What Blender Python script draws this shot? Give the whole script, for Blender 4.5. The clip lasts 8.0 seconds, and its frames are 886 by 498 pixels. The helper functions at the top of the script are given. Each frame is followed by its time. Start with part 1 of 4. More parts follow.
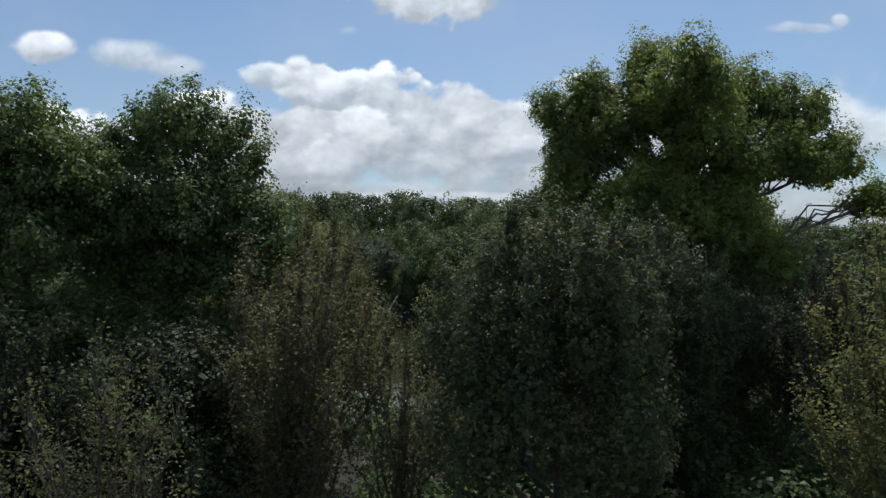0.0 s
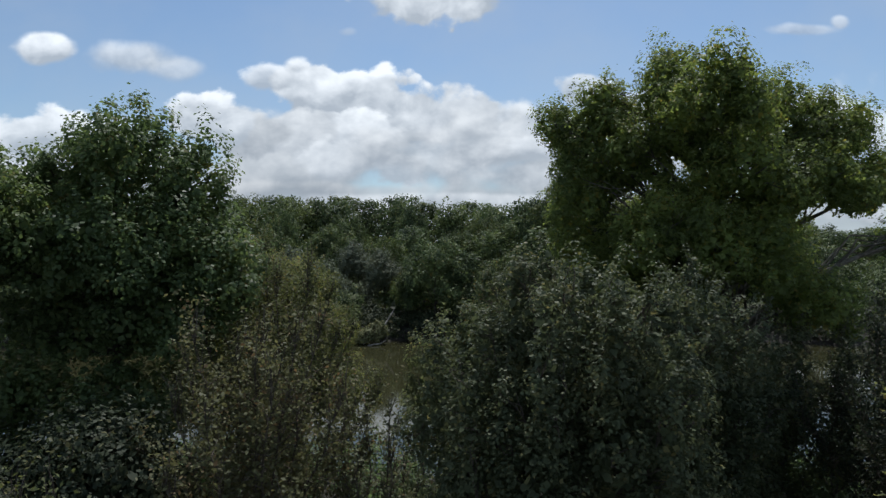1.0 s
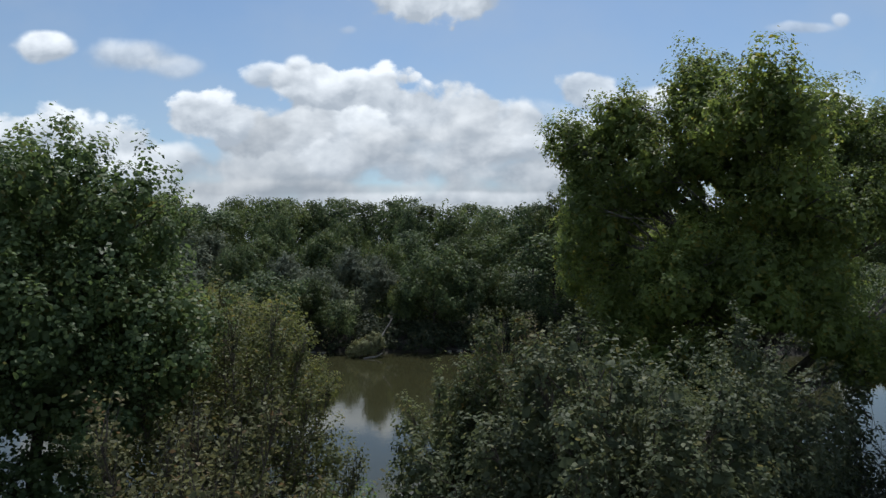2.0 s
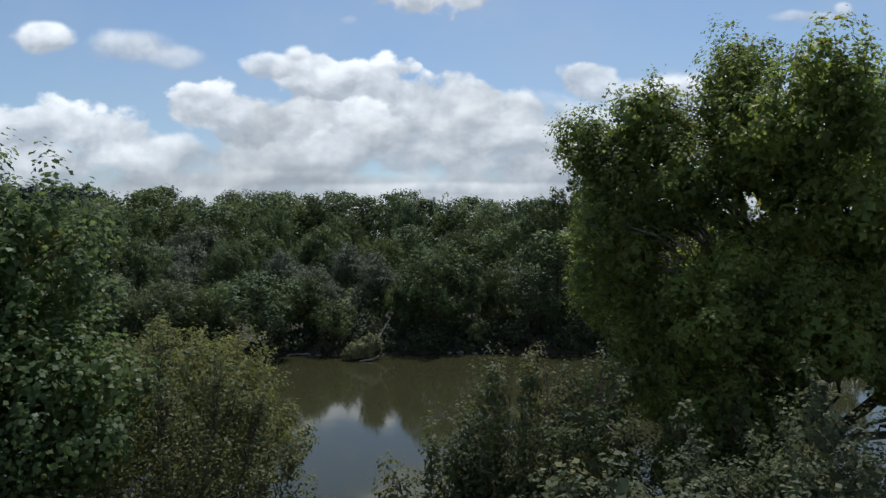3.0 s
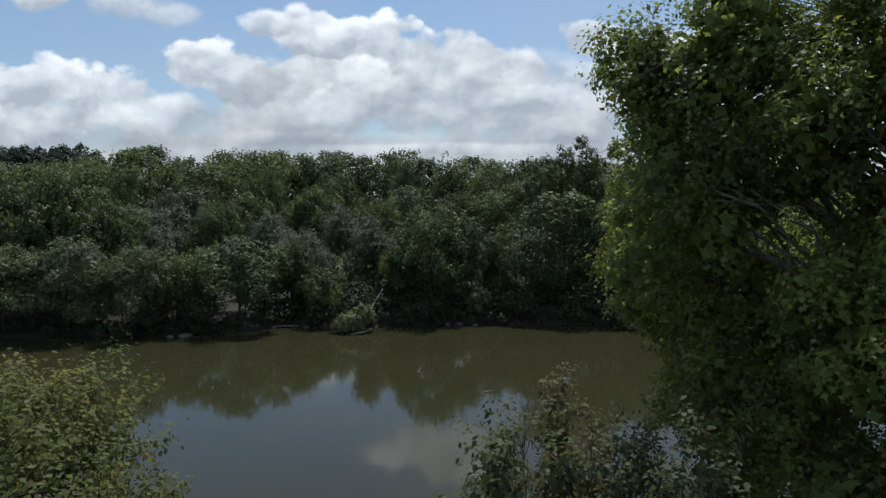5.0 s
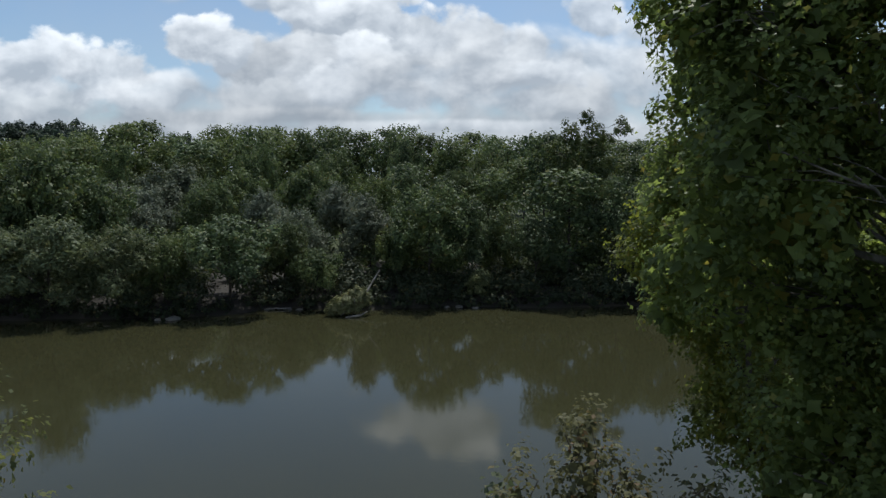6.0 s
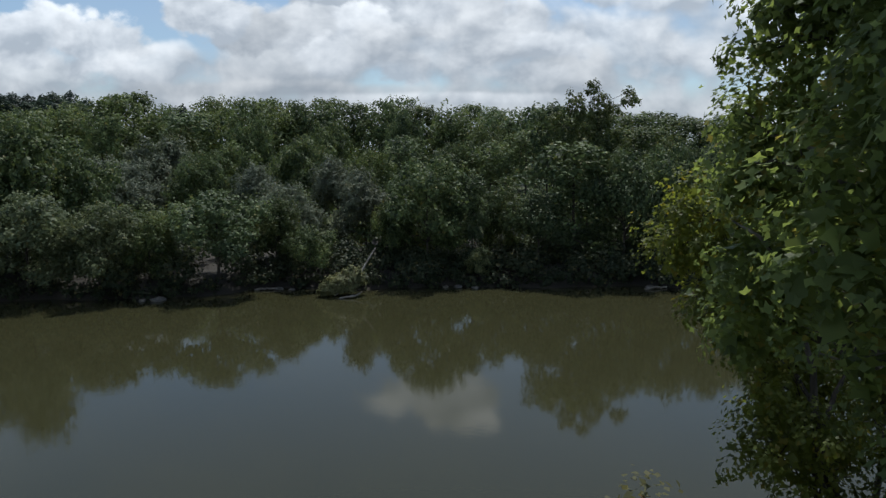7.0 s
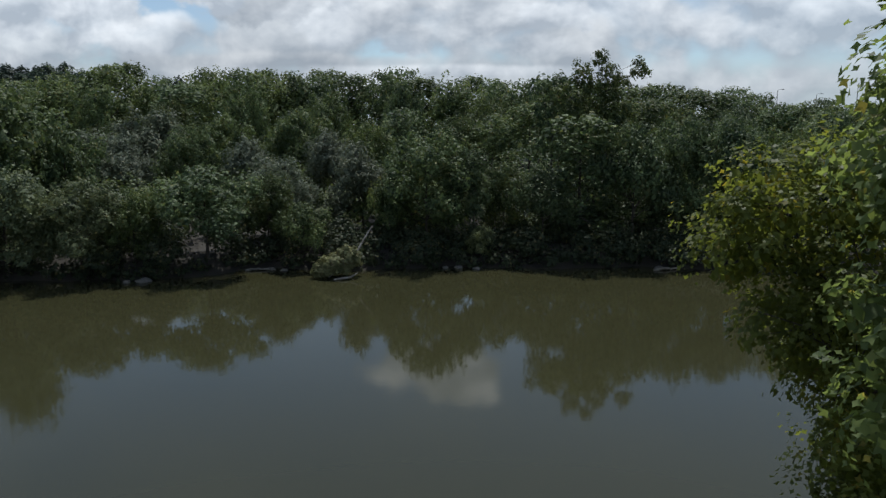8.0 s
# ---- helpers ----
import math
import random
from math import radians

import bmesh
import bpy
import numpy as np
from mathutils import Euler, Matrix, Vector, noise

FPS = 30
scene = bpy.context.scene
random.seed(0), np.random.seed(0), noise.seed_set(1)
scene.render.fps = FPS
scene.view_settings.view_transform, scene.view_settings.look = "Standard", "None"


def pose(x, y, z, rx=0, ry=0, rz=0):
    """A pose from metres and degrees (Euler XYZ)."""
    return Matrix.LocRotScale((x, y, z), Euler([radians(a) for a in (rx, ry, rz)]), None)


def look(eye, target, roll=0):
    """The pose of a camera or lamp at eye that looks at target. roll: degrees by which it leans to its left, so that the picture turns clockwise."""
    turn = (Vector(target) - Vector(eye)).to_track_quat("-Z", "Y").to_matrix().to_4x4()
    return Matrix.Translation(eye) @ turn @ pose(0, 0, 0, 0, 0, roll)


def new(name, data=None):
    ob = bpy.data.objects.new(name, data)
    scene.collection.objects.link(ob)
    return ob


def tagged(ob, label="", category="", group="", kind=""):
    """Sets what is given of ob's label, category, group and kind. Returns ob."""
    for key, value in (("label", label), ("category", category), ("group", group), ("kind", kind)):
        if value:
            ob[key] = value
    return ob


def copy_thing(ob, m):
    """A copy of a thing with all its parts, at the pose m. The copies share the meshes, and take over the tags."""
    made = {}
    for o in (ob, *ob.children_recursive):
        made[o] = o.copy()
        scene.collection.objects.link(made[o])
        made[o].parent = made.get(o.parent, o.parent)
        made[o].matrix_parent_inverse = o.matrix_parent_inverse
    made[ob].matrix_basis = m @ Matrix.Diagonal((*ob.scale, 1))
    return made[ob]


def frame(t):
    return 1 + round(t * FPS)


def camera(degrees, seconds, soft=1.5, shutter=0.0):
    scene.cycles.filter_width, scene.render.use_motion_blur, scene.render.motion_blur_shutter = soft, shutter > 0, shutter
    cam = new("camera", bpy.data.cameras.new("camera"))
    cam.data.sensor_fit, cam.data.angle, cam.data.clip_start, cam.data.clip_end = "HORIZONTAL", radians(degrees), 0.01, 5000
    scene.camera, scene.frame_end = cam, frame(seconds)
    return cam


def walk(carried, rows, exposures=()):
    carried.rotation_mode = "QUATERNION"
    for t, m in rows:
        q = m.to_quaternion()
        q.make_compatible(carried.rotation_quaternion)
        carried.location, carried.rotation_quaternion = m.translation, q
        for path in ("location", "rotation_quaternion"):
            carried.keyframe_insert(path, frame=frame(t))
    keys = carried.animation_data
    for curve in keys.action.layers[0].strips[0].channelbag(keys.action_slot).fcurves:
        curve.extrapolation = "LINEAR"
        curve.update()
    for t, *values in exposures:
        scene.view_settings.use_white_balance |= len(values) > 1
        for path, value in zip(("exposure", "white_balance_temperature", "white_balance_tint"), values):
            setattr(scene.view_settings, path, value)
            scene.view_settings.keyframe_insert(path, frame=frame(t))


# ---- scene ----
cam = camera(66.2, 8.0, soft=1.4)

# ---------------------------------------------------------------- the camera's flight
FLIGHT = [
    (0.0, 0.000, 0.000, 11.10, 0.0, 0.0, 0.0),
    (0.5, 0.084, 1.624, 11.77, 0.0, 0.0, 0.0),
    (1.0, 0.196, 3.276, 12.39, 0.0, 0.1, 0.0),
    (1.5, 0.280, 4.956, 13.06, 0.0, 0.1, 0.0),
    (3.0, 0.560, 10.052, 14.60, 0.1, -0.8, 0.1),
    (3.5, 0.672, 11.760, 14.71, 0.1, -1.4, 0.1),
    (4.0, 0.784, 13.468, 14.74, 0.2, -2.5, 0.1),
    (4.5, 0.896, 15.204, 14.77, 0.2, -3.3, 0.1),
    (6.0, 1.148, 20.328, 14.82, 0.3, -6.0, 0.0),
    (6.5, 1.232, 22.092, 14.80, 0.3, -7.1, 0.0),
    (7.0, 1.288, 23.884, 14.80, 0.3, -8.2, 0.0),
    (7.5, 1.344, 25.592, 14.82, 0.3, -9.3, -0.1),
    (8.0, 1.400, 27.356, 14.82, 0.4, -10.4, -0.1),
]
walk(cam, [(t, pose(x, y, z, 90 + p, r, w)) for t, x, y, z, w, p, r in FLIGHT],
     exposures=[(0.0, -0.05, 6050.0, 8.0), (8.0, -0.05, 6050.0, 8.0)])

# ---------------------------------------------------------------- sky and sun
SUN_ELEVATION, SUN_AZIMUTH = 62.0, 10.0      # degrees; azimuth clockwise from +y
SKY_STRENGTH = 0.10
CLOUD_LIGHT = 0.72


class Nodes:
    """Short hand for node trees."""
    def __init__(self, tree):
        self.tree = tree
        tree.nodes.clear()

    def add(self, kind, inputs=None, **settings):
        n = self.tree.nodes.new(kind)
        for key, value in settings.items():
            setattr(n, key, value)
        for key, value in (inputs or {}).items():
            if isinstance(value, bpy.types.NodeSocket):
                self.tree.links.new(value, n.inputs[key])
            else:
                n.inputs[key].default_value = value
        return n

    def math(self, op, a, b=0.0, c=0.0, clamp=False):
        n = self.add("ShaderNodeMath", {0: a, 1: b, 2: c}, operation=op, use_clamp=clamp)
        return n.outputs[0]

    def vmath(self, op, a, b=(0, 0, 0)):
        return self.add("ShaderNodeVectorMath", {0: a, 1: b}, operation=op)

    def step(self, value, low, high, to_low=0.0, to_high=1.0):
        n = self.add("ShaderNodeMapRange", {0: value, 1: low, 2: high, 3: to_low, 4: to_high},
                     interpolation_type="SMOOTHSTEP")
        return n.outputs[0]

    def mix(self, fac, a, b, blend="MIX"):
        n = self.add("ShaderNodeMix", data_type="RGBA", blend_type=blend)
        for i, v in ((0, fac), (6, a), (7, b)):
            if isinstance(v, bpy.types.NodeSocket):
                self.tree.links.new(v, n.inputs[i])
            else:
                n.inputs[i].default_value = v
        return n.outputs[2]

    def noise(self, vector, scale, detail=6.0, rough=0.55, distort=0.0):
        n = self.add("ShaderNodeTexNoise", {"Vector": vector, "Scale": scale, "Detail": detail,
                                            "Roughness": rough, "Distortion": distort})
        return n.outputs[0]


def make_sky():
    world = bpy.data.worlds.new("sky")
    world.use_nodes = True
    scene.world = world
    k = Nodes(world.node_tree)
    sky = k.add("ShaderNodeTexSky", sky_type="NISHITA", sun_disc=False, sun_elevation=radians(SUN_ELEVATION),
                sun_rotation=radians(SUN_AZIMUTH), altitude=150.0, air_density=1.0, dust_density=1.0, ozone_density=2.0)
    blue = k.vmath("MULTIPLY", sky.outputs[0], (SKY_STRENGTH * 0.98, SKY_STRENGTH * 1.02, SKY_STRENGTH * 1.02)).outputs[0]
    way = k.add("ShaderNodeTexCoord").outputs["Generated"]
    sep = k.add("ShaderNodeSeparateXYZ", {0: way})
    ahead = k.math("MAXIMUM", sep.outputs[1], 0.06)
    p = k.math("DIVIDE", sep.outputs[0], ahead)
    q = k.math("DIVIDE", sep.outputs[2], ahead)
    pq = k.add("ShaderNodeCombineXYZ", {0: p, 1: q, 2: 0.0}).outputs[0]
    # warped directions give the ragged, billowing outlines
    stretched = k.vmath("MULTIPLY", pq, (1.0, 1.3, 1.0)).outputs[0]
    warp = k.add("ShaderNodeTexNoise", {"Vector": stretched, "Scale": 7.0, "Detail": 2.0})
    bent = k.vmath("ADD", stretched, k.vmath("MULTIPLY", k.vmath("SUBTRACT", warp.outputs[1], (0.5, 0.5, 0.5)).outputs[0],
                                             (0.040, 0.034, 0.0)).outputs[0]).outputs[0]
    puffs = k.noise(bent, 15.0, 9.0, 0.58)
    soft = k.noise(bent, 11.0, 4.0, 0.48)
    above = k.noise(k.vmath("ADD", bent, (-0.010, 0.034, 0.0)).outputs[0], 11.0, 4.0, 0.48)
    fine = k.noise(bent, 34.0, 6.0, 0.55)
    over = k.noise(k.vmath("ADD", bent, (-0.005, 0.012, 0.0)).outputs[0], 34.0, 6.0, 0.55)
    cells = k.add("ShaderNodeTexVoronoi", {"Vector": bent, "Scale": 24.0, "Smoothness": 0.5}, feature="SMOOTH_F1")
    small = k.add("ShaderNodeTexVoronoi", {"Vector": bent, "Scale": 62.0, "Smoothness": 0.5}, feature="SMOOTH_F1")
    billow = k.math("SUBTRACT", 0.45, cells.outputs["Distance"])
    knots = k.math("SUBTRACT", 0.45, small.outputs["Distance"])
    ragged = k.math("ADD", k.math("MULTIPLY", k.math("SUBTRACT", puffs, 0.5), 1.25), k.math("MULTIPLY_ADD", billow, 0.50, k.math("MULTIPLY", knots, 0.18)))
    loosely = k.math("ADD", k.math("MULTIPLY", k.math("SUBTRACT", soft, 0.5), 1.3), k.math("MULTIPLY", billow, 0.35))
    relief = k.math("ADD", k.math("MULTIPLY", k.math("SUBTRACT", soft, above), 2.3),
                    k.math("MULTIPLY_ADD", k.math("SUBTRACT", fine, over), 0.45, k.math("MULTIPLY_ADD", billow, 0.22, k.math("MULTIPLY", knots, 0.06))))
    veil = k.math("MULTIPLY", k.step(k.noise(stretched, 3.0, 6.0), 0.30, 0.8), 0.42)
    haze = k.math("MULTIPLY", k.step(q, 0.13, 0.02), 0.75)
    total = k.mix(k.math("MAXIMUM", veil, haze), blue, (0.66 * CLOUD_LIGHT, 0.74 * CLOUD_LIGHT, 0.84 * CLOUD_LIGHT, 1))
    # rest of the sky, out of view: scattered cloud, brightened to fill shaded sides
    loose = k.noise(k.vmath("MULTIPLY", way, (1.0, 1.0, 2.2)).outputs[0], 2.6, 7.0, 0.55)
    aside = k.math("MULTIPLY", k.step(loose, 0.54, 0.60), k.step(sep.outputs[1], 0.75, 0.45))
    total = k.mix(aside, total, (1.5 * CLOUD_LIGHT, 1.54 * CLOUD_LIGHT, 1.6 * CLOUD_LIGHT, 1))
    # cumulus heads, the farthest first: across, up, half width, half height (tangents of the bearings), light, thickness, softness
    heads = [(-0.05, 0.060, 1.20, 0.050, 0.30, 0.9, 0.6), (0.50, 0.165, 0.30, 0.105, 0.66, 0.85, 0.5), (0.24, 0.150, 0.22, 0.080, 0.66, 0.85, 0.5),
             (-0.95, 0.170, 0.22, 0.110, 0.7, 0.9, 0.3), (0.14, 0.110, 0.18, 0.060, 0.30, 0.9, 0.5), (0.10, 0.170, 0.10, 0.060, 0.70, 0.9, 0.3),
             (0.215, 0.232, 0.050, 0.036, 0.95, 0.85, 0.25), (0.31, 0.215, 0.10, 0.030, 0.85, 0.8, 0.4),
             (-0.10, 0.178, 0.22, 0.045, 0.42, 0.95, 0.4), (0.02, 0.195, 0.085, 0.050, 0.62, 0.95, 0.25), (-0.06, 0.205, 0.075, 0.050, 0.90, 1.0, 0.18),
             (-0.115, 0.228, 0.085, 0.050, 1.0, 1.0, 0.16), (-0.19, 0.236, 0.075, 0.046, 1.0, 1.0, 0.16), (-0.255, 0.255, 0.045, 0.026, 0.95, 0.85, 0.3),
             (-0.215, 0.272, 0.022, 0.016, 1.0, 0.8, 0.5),
             (-0.36, 0.085, 0.24, 0.045, 0.30, 0.9, 0.6), (-0.62, 0.110, 0.16, 0.050, 0.50, 0.9, 0.4), (-0.50, 0.150, 0.080, 0.055, 0.92, 0.95, 0.2),
             (-0.60, 0.165, 0.090, 0.046, 0.95, 0.95, 0.2), (-0.42, 0.120, 0.10, 0.040, 0.72, 0.9, 0.35), (-0.21, 0.120, 0.19, 0.050, 0.34, 0.95, 0.4),
             (-0.13, 0.170, 0.070, 0.042, 0.92, 1.0, 0.18), (-0.22, 0.172, 0.080, 0.046, 0.62, 1.0, 0.25), (-0.285, 0.172, 0.070, 0.040, 0.40, 1.0, 0.3),
             (-0.345, 0.192, 0.072, 0.046, 1.0, 1.0, 0.16), (-0.06, 0.120, 0.050, 0.032, 0.95, 0.9, 0.25), (-0.155, 0.135, 0.075, 0.035, 0.80, 0.9, 0.3),
             (-0.02, 0.140, 0.16, 0.050, 0.50, 0.9, 0.5), (0.06, 0.150, 0.08, 0.050, 0.62, 0.9, 0.4), (0.10, 0.112, 0.075, 0.026, 0.62, 0.7, 0.4), (0.15, 0.150, 0.06, 0.030, 0.9, 0.8, 0.3), (-0.25, 0.088, 0.30, 0.016, 0.18, 0.8, 0.5),
             (0.0, 0.075, 0.35, 0.012, 0.75, 0.6, 0.6),
             (-0.46, 0.285, 0.075, 0.030, 0.85, 0.75, 0.55), (-0.40, 0.268, 0.06, 0.022, 0.70, 0.6, 0.6), (-0.585, 0.298, 0.052, 0.026, 1.0, 0.95, 0.35),
             (-0.03, 0.368, 0.110, 0.040, 1.0, 1.0, 0.22), (0.02, 0.385, 0.09, 0.05, 1.0, 1.0, 0.2),
             (0.53, 0.325, 0.060, 0.010, 0.9, 0.5, 0.6), (0.585, 0.336, 0.016, 0.012, 0.9, 0.6, 0.5), (-0.14, 0.322, 0.020, 0.010, 0.9, 0.35, 0.6)]
    for a, b, w, h, light, thick, softness in heads:
        d = k.vmath("MULTIPLY", k.vmath("SUBTRACT", pq, (a, b, 0)).outputs[0], (0.96 / w, 0.98 / h, 0)).outputs[0]
        e = k.math("SUBTRACT", 1.0, k.vmath("LENGTH", d).outputs["Value"])
        cover = k.math("MULTIPLY", k.step(k.math("ADD", e, ragged if softness < 0.33 else loosely), 0.0, 0.08 + softness), thick)
        up = k.add("ShaderNodeSeparateXYZ", {0: d}).outputs[1]
        lit = k.math("ADD", k.math("MULTIPLY_ADD", up, 0.55, 0.42), relief, clamp=True)
        dim = tuple(c * (0.56 + 0.22 * light) * CLOUD_LIGHT for c in (0.84, 0.91, 1.0))
        bright = tuple(c * (0.84 + 0.66 * light) * CLOUD_LIGHT for c in (0.98, 0.99, 1.0))
        total = k.mix(cover, total, k.mix(lit, (*dim, 1), (*bright, 1)))
    back = k.add("ShaderNodeBackground", {0: total, 1: 1.0})
    k.add("ShaderNodeOutputWorld", {0: back.outputs[0]})
    world.cycles.sampling_method = "MANUAL"
    world.cycles.sample_map_resolution = 1024


make_sky()
sun = new("sun", bpy.data.lights.new("sun", "SUN"))
sun.data.energy, sun.data.angle, sun.data.color = 4.1, radians(0.55), (1.0, 0.95, 0.86)
az, el = radians(SUN_AZIMUTH), radians(SUN_ELEVATION)
sun.matrix_world = look((math.sin(az) * math.cos(el) * 100, math.cos(az) * math.cos(el) * 100, math.sin(el) * 100), (0, 0, 0))


# ---------------------------------------------------------------- materials
def material(name):
    m = bpy.data.materials.new(name)
    m.use_nodes = True
    return m, Nodes(m.node_tree)


def leaf_material(name, dark, light, odd, odd_share=0.04, gloss=0.42, through_light=0.30, patch=0.8):
    """Leaves: dark to light green from leaf to leaf and from bough to bough, a few turned, partly letting light through."""
    m, k = material(name)
    geo = k.add("ShaderNodeNewGeometry")
    island = geo.outputs["Random Per Island"]
    place = geo.outputs["Position"]
    tint = k.add("ShaderNodeObjectInfo").outputs["Random"]
    bough = k.noise(place, patch, 3.0, 0.6)
    fac = k.math("ADD", k.math("MULTIPLY", island, 0.5), k.step(bough, 0.34, 0.68, 0.0, 0.55), clamp=True)
    colour = k.mix(fac, (*dark, 1), (*light, 1))
    turned = k.math("MULTIPLY", k.step(k.math("ADD", k.math("FRACT", k.math("MULTIPLY", island, 37.0)),
                                              k.math("MULTIPLY", k.math("SUBTRACT", bough, 0.5), 0.5)),
                                       1.0 - odd_share * 1.5, 1.0 - odd_share * 0.5), 0.85)
    colour = k.mix(turned, colour, (*odd, 1))
    hsv = k.add("ShaderNodeHueSaturation", {"Hue": k.math("MULTIPLY_ADD", tint, 0.03, 0.485),
                                            "Saturation": k.math("MULTIPLY_ADD", tint, -0.2, 1.06),
                                            "Value": k.math("MULTIPLY_ADD", k.math("FRACT", k.math("MULTIPLY", tint, 7.3)), 0.4, 0.8),
                                            "Color": colour}).outputs[0]
    skin = k.add("ShaderNodeBsdfPrincipled", {"Base Color": hsv, "Roughness": gloss, "Specular IOR Level": 0.20})
    lit = k.add("ShaderNodeHueSaturation", {"Hue": 0.485, "Saturation": 1.1, "Value": 1.9, "Color": hsv}).outputs[0]
    glow = k.add("ShaderNodeBsdfTranslucent", {"Color": lit})
    both = k.add("ShaderNodeMixShader", {0: through_light + 0.06, 1: skin.outputs[0], 2: glow.outputs[0]})
    k.add("ShaderNodeOutputMaterial", {0: both.outputs[0]})
    return m


def bark_material(name, dark, light, scale=6.0):
    m, k = material(name)
    place = k.add("ShaderNodeTexCoord").outputs["Object"]
    stretched = k.vmath("MULTIPLY", place, (1.0, 1.0, 0.22)).outputs[0]
    ridges = k.noise(stretched, scale * 2.2, 6.0, 0.65)
    stains = k.noise(place, scale * 0.25, 4.0)
    fac = k.math("ADD", k.math("MULTIPLY", ridges, 0.7), k.math("MULTIPLY", k.math("SUBTRACT", stains, 0.5), 0.9), clamp=True)
    colour = k.mix(k.step(fac, 0.25, 0.65), (*dark, 1), (*light, 1))
    bump = k.add("ShaderNodeBump", {"Strength": 0.7, "Distance": 0.03, "Height": ridges})
    skin = k.add("ShaderNodeBsdfPrincipled", {"Base Color": colour, "Roughness": 0.9, "Normal": bump.outputs[0]})
    k.add("ShaderNodeOutputMaterial", {0: skin.outputs[0]})
    return m


def plain_material(name, colour, rough=0.6, metal=0.0, grain=8.0):
    m, k = material(name)
    place = k.add("ShaderNodeTexCoord").outputs["Object"]
    spots = k.noise(place, grain, 5.0)
    dark = tuple(c * 0.7 for c in colour)
    c = k.mix(k.step(spots, 0.3, 0.7), (*dark, 1), (*colour, 1))
    skin = k.add("ShaderNodeBsdfPrincipled", {"Base Color": c, "Roughness": rough, "Metallic": metal})
    k.add("ShaderNodeOutputMaterial", {0: skin.outputs[0]})
    return m


SYCAMORE_LEAF = leaf_material("sycamore_leaf", (0.062, 0.086, 0.026), (0.180, 0.225, 0.046), (0.21, 0.18, 0.030), 0.05, 0.50, 0.44, 0.5)
MAPLE_LEAF = leaf_material("maple_leaf", (0.048, 0.078, 0.032), (0.115, 0.160, 0.056), (0.13, 0.12, 0.036), 0.03, 0.50, 0.36, 0.6)
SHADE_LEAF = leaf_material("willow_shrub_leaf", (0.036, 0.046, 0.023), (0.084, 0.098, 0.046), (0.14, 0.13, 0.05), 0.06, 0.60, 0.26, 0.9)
# tree shade put into the leaf colour: about half as bright as SHADE_LEAF
SHADOWED_LEAF = leaf_material("shadowed_shrub_leaf", (0.018, 0.028, 0.014), (0.042, 0.052, 0.025), (0.11, 0.10, 0.04), 0.05, 0.60, 0.26, 0.9)
DUSTY_LEAF = leaf_material("dusty_olive_leaf", (0.046, 0.058, 0.024), (0.100, 0.116, 0.044), (0.15, 0.13, 0.05), 0.06, 0.60, 0.26, 0.8)
YOUNG_LEAF = leaf_material("young_sycamore_leaf", (0.066, 0.092, 0.026), (0.145, 0.182, 0.046), (0.20, 0.19, 0.04), 0.04, 0.5, 0.48, 0.7)
SHRUB_LEAF = leaf_material("shrub_leaf", (0.0432, 0.0624, 0.0264), (0.0858, 0.1034, 0.0396), (0.1427, 0.1142, 0.0381), 0.06, 0.60, 0.28, 0.9)
DRY_LEAF = leaf_material("dry_shrub_leaf", (0.0661, 0.0708, 0.0342), (0.1203, 0.1234, 0.0545), (0.1332, 0.0952, 0.0476), 0.08, 0.60, 0.28, 0.9)
WOOD_LEAF = leaf_material("wood_leaf", (0.016, 0.030, 0.013), (0.106, 0.142, 0.048), (0.15, 0.145, 0.045), 0.03, 0.60, 0.20, 0.35)
COTTON_LEAF = leaf_material("cottonwood_leaf", (0.020, 0.036, 0.016), (0.125, 0.166, 0.060), (0.15, 0.14, 0.05), 0.02, 0.60, 0.20, 0.3)
BANK_LEAF = leaf_material("river_tree_leaf", (0.034, 0.050, 0.024), (0.145, 0.166, 0.070), (0.15, 0.14, 0.05), 0.03, 0.60, 0.24, 0.35)
GREY_LEAF = leaf_material("willow_leaf", (0.050, 0.066, 0.044), (0.125, 0.145, 0.092), (0.1237, 0.1142, 0.0571), 0.02, 0.60, 0.18, 0.3)
OLIVE_LEAF = leaf_material("olive_leaf", (0.056, 0.074, 0.030), (0.142, 0.158, 0.056), (0.17, 0.145, 0.05), 0.05, 0.60, 0.40, 0.4)
WITHERED_LEAF = leaf_material("withered_leaf", (0.080, 0.086, 0.034), (0.165, 0.165, 0.066), (0.14, 0.12, 0.05), 0.1, 0.60, 0.2, 0.8)
HILL_LEAF = leaf_material("hill_wood_leaf", (0.020, 0.036, 0.026), (0.045, 0.066, 0.042), (0.06, 0.07, 0.04), 0.02, 0.60, 0.15, 0.1)
BARK = bark_material("dark_bark", (0.030, 0.024, 0.018), (0.095, 0.080, 0.062))
PALE_BARK = bark_material("mottled_pale_bark", (0.060, 0.052, 0.040), (0.25, 0.23, 0.19), 2.0)
TWIG = bark_material("grey_brown_twig", (0.060, 0.048, 0.036), (0.170, 0.145, 0.115), 9.0)
DEAD_WOOD = bark_material("bleached_wood", (0.13, 0.115, 0.095), (0.36, 0.33, 0.29), 5.0)


